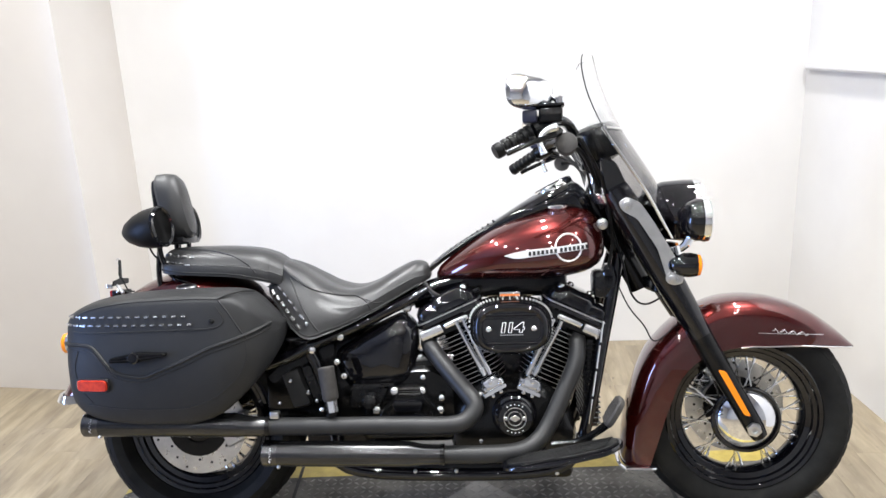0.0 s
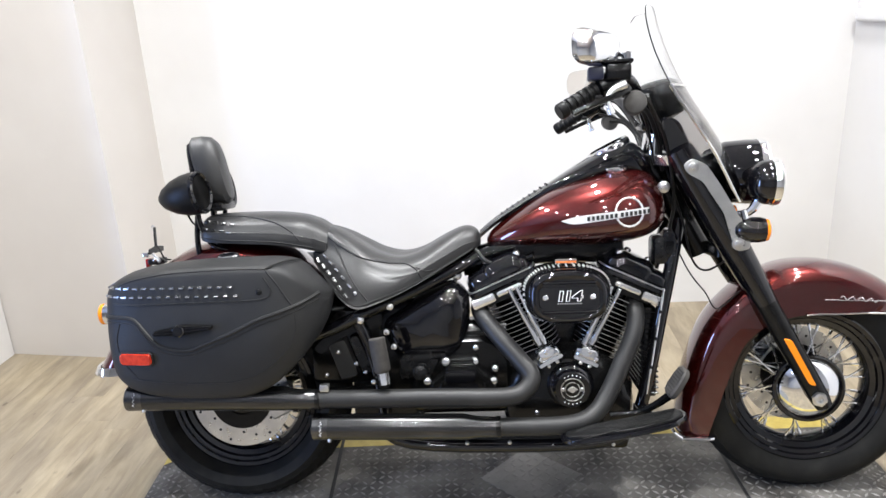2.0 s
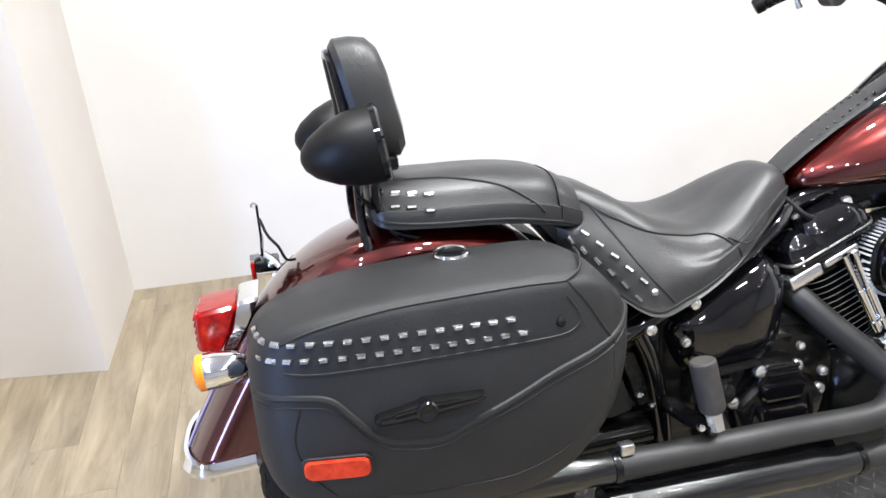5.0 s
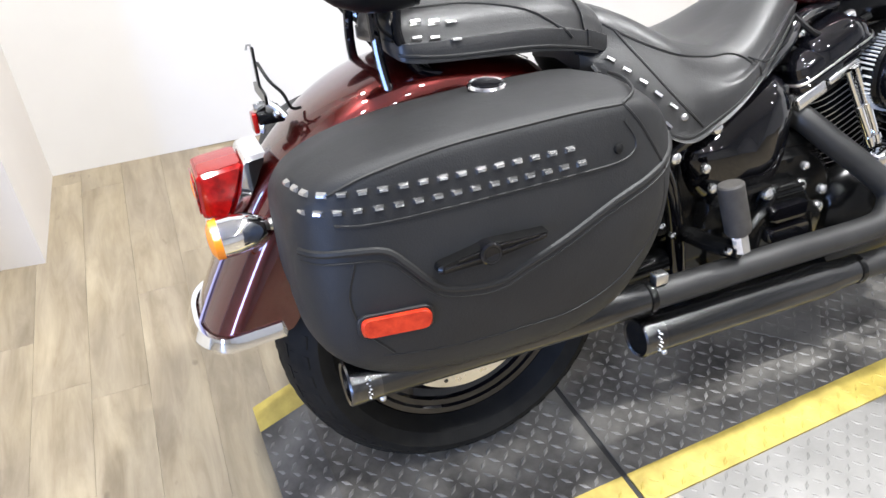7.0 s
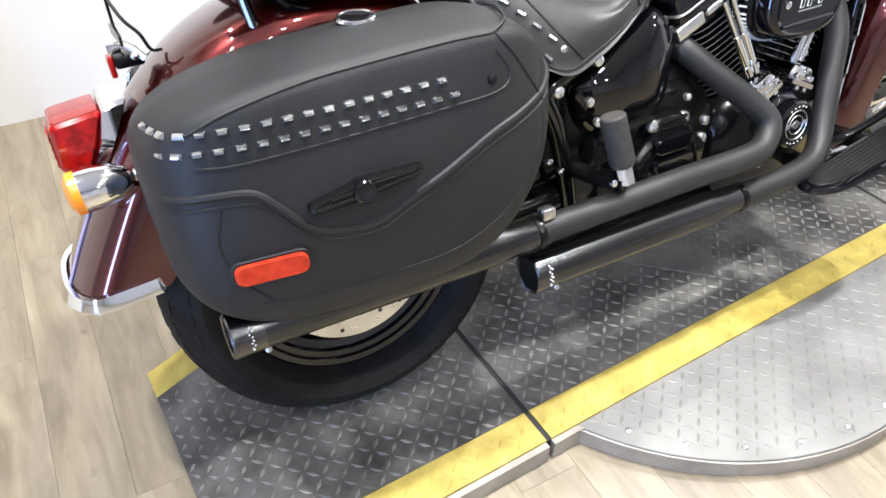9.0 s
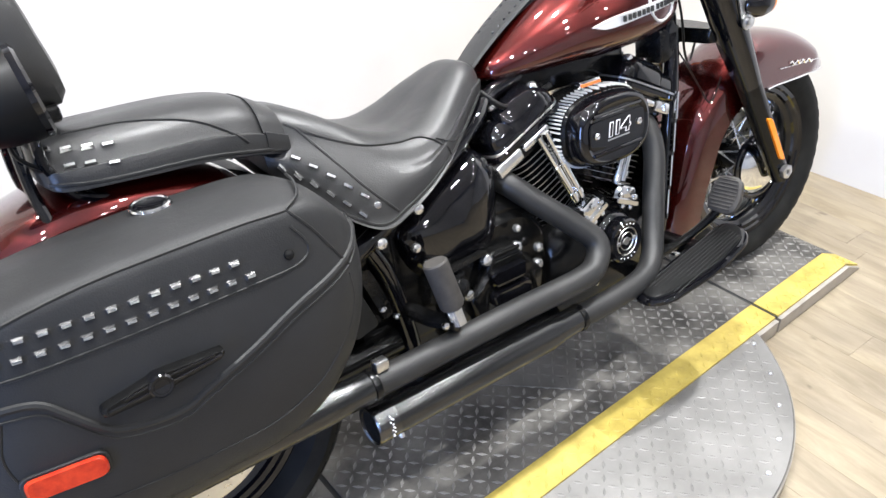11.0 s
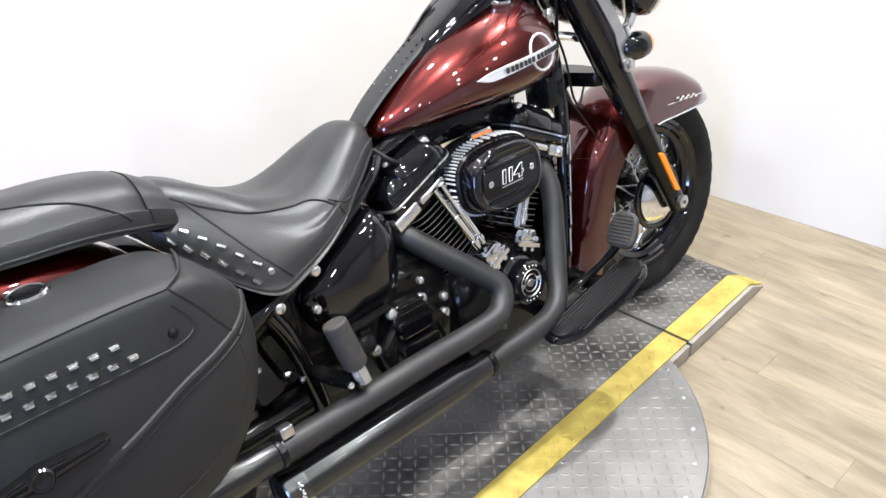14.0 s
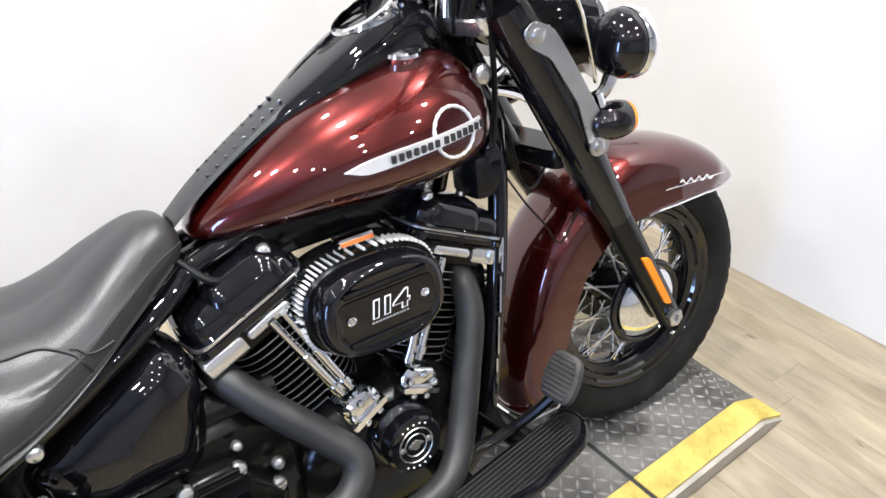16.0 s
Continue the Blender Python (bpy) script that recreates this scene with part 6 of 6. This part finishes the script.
for s in (1, -1):
    fb = part("footboard", pillow(board_outline(), [(-0.013, 0.01), (-0.009, 0.0), (-0.002, 0.0), (0.002, 0.004)], place=lambda a, b, h, s=s: tilt_board(a, b, h, s)), GLOSS, bike, "black half-moon rider footboard with rubber mat")
    part("board_mat", pillow(board_outline(0.012), [(0.001, 0.0), (0.006, 0.0), (0.008, 0.003)], place=lambda a, b, h, s=s: tilt_board(a, b, h, s)), GRIP, fb, "ribbed black rubber mat")
    for k in range(9):
        y = -0.249 - k * 0.0090
        part("mat_rib", tube([(0.945 + 0.002 * k, s * y, 0.262 + (0.945 - 0.93) * 0.19 + 0.0080), (1.21 - 0.004 * k, s * y, 0.262 + (1.21 - 0.93) * 0.19 + 0.0075)], 0.0012, 6), GRIP, fb)
    part("board_bracket", box((1.0, min(s * -0.245, s * -0.10), 0.235), (1.04, max(s * -0.245, s * -0.10), 0.262), 0.005), BLACK, fb)
    part("board_bracket", box((1.13, min(s * -0.245, s * -0.10), 0.262), (1.17, max(s * -0.245, s * -0.10), 0.29), 0.005), BLACK, fb)
pedal = part("brake_pedal", tube([(1.05, -0.19, 0.285), (1.12, -0.20, 0.295), (1.165, -0.225, 0.325), (1.205, -0.25, 0.365)], [0.012, 0.010, 0.010, 0.012], 10, 4), BLACK, bike, "black brake pedal with ribbed rubber pad")


def pad_place(a, b, h):
    # pad faces up and back
    return (1.212 + 0.52 * b - 0.80 * h * 0.7, -0.258 + a, 0.395 + 0.82 * b + 0.52 * h)


part("pedal_pad", pillow(rounded([(-0.034, -0.042), (0.034, -0.042), (0.040, 0.0), (0.030, 0.045), (-0.030, 0.045), (-0.040, 0.0)], 0.02), [(-0.012, 0.004), (-0.008, 0.0), (0.006, 0.0), (0.012, 0.006)], place=pad_place), PEG, pedal, "ribbed grey rubber pad")
for k in range(9):
    b = -0.034 + k * 0.0085
    w = 0.030 if abs(b) < 0.02 else 0.025
    part("pad_rib", tube([pad_place(-w, b, 0.0115), pad_place(w, b, 0.0115)], 0.0024, 6), PEG, pedal)
for s in (-1, 1):
    top, low = Vector((0.431, s * 0.232, 0.527)), Vector((0.449, s * 0.250, 0.418))
    peg = part("passenger_peg", lathe([(0, 0.020), (0.003, 0.0225), (0.085, 0.0225), (0.09, 0.020), (0.095, 0.014)], top, low - top, 24), PEG, bike, "folded-up passenger peg, worn grey rubber")
    part("peg_bracket", tube([top.lerp(low, 0.80), top.lerp(low, 1.12)], [0.0155, 0.0145], 6), POLISH, peg, "bright metal peg bracket")
    part("peg_mount", tube([low + Vector((0.0, 0, -0.012)), low + Vector((-0.02, -s * 0.05, -0.015)), (0.42, s * 0.125, 0.40)], 0.016, 10), BLACK, peg)
    part("mount_bolt", bolt(low + Vector((-0.028, s * 0.0, -0.005)), (0, s, 0.2), 0.007, 0.008), CHROME, peg)
for x, z in ((0.275, 0.405), (0.385, 0.41), (0.36, 0.435), (0.31, 0.47)):
    part("small_bolt", bolt((x, -0.15, z), (0, -1, 0.2), 0.007, 0.008), CHROME, bike)
part("silencer_clip", box((0.275, -0.255, 0.388), (0.30, -0.235, 0.408), 0.003), STEEL, bike)

# cables
def cable(points, r=0.0035, mat=GRIP):
    part("cable", tube(points, r, 8, 6), mat, bike)


cable([(1.13, -0.27, 1.13), (1.21, -0.15, 1.02), (1.245, -0.10, 0.86), (1.235, -0.095, 0.78), (1.24, -0.085, 0.70)], 0.005)
cable([(1.22, -0.07, 0.98), (1.27, -0.09, 0.80), (1.30, -0.08, 0.69), (1.345, -0.06, 0.655), (1.42, -0.02, 0.68)], 0.003)
cable([(1.25, -0.06, 0.75), (1.285, -0.10, 0.66), (1.33, -0.10, 0.60), (1.36, -0.11, 0.555), (1.43, -0.09, 0.60)], 0.002)
cable([(1.14, -0.25, 1.13), (1.20, -0.12, 1.04), (1.22, -0.05, 0.95)], 0.006)
cable([(1.14, 0.25, 1.13), (1.20, 0.12, 1.04), (1.22, 0.05, 0.95)], 0.006)
cable([(0.70, -0.06, 0.735), (0.735, -0.085, 0.70), (0.80, -0.07, 0.69), (0.86, -0.09, 0.715)], 0.006)
part("ignition_boss", lathe([(0, 0.016), (0.01, 0.016), (0.014, 0.010)], (1.215, -0.105, 0.895), (0, -1, 0), 16), STEEL, bike)
part("side_horn", box((1.19, -0.10, 0.68), (1.26, -0.02, 0.76), 0.015), WRINKLE, bike)

# side stand on the far side
part("side_stand", tube([(0.78, 0.12, 0.19), (0.76, 0.20, 0.125), (0.75, 0.27, 0.074)], [0.012, 0.011, 0.012], 10, 4), BLACK, bike, "black side stand, folded out")

# ---- floor planks ----
PW, PL = 0.125, 0.92
plank_meshes = {}


def plank_mesh(w, l):
    key = (round(w, 3), round(l, 3))
    if key not in plank_meshes:
        bm = bmesh.new()
        g, c, h = 0.0002, 0.0004, 0.004
        lo = [(g, g, 0), (w - g, g, 0), (w - g, l - g, 0), (g, l - g, 0)]
        md = [(x, y, h - c) for x, y, _ in lo]
        hi = [(g + c, g + c, h), (w - g - c, g + c, h), (w - g - c, l - g - c, h), (g + c, l - g - c, h)]
        skin(bm, [lo, md, hi])
        plank_meshes[key] = mesh_of("plank", bm, WOOD, False)
    return plank_meshes[key]


rnd = random.Random(5)
far = bmesh.new()
x = XL - 1.5
while x < XR + 1.2:
    y = YF - rnd.uniform(0, PL)
    while y < YB:
        y0, y1 = max(y, YF), min(y + PL, YB)
        if y1 - y0 > 0.05:
            if y0 > -1.9:
                ob = new("plank", plank_mesh(PW, y1 - y0))
                ob.location = (x, y0, FLOOR - 0.004)
                ob.parent = floor
            else:
                far.faces.new([far.verts.new(q) for q in ((x, y0, FLOOR), (x + PW - 0.0008, y0, FLOOR), (x + PW - 0.0008, y1 - 0.0008, FLOOR), (x, y1 - 0.0008, FLOOR))])
        y += PL
    x += PW
rest_planks = part("far_planks", far, WOOD, floor, "oak planks of the showroom beyond", smooth=False)
tagged(rest_planks, "oak planks of the showroom beyond", kind="stuff")
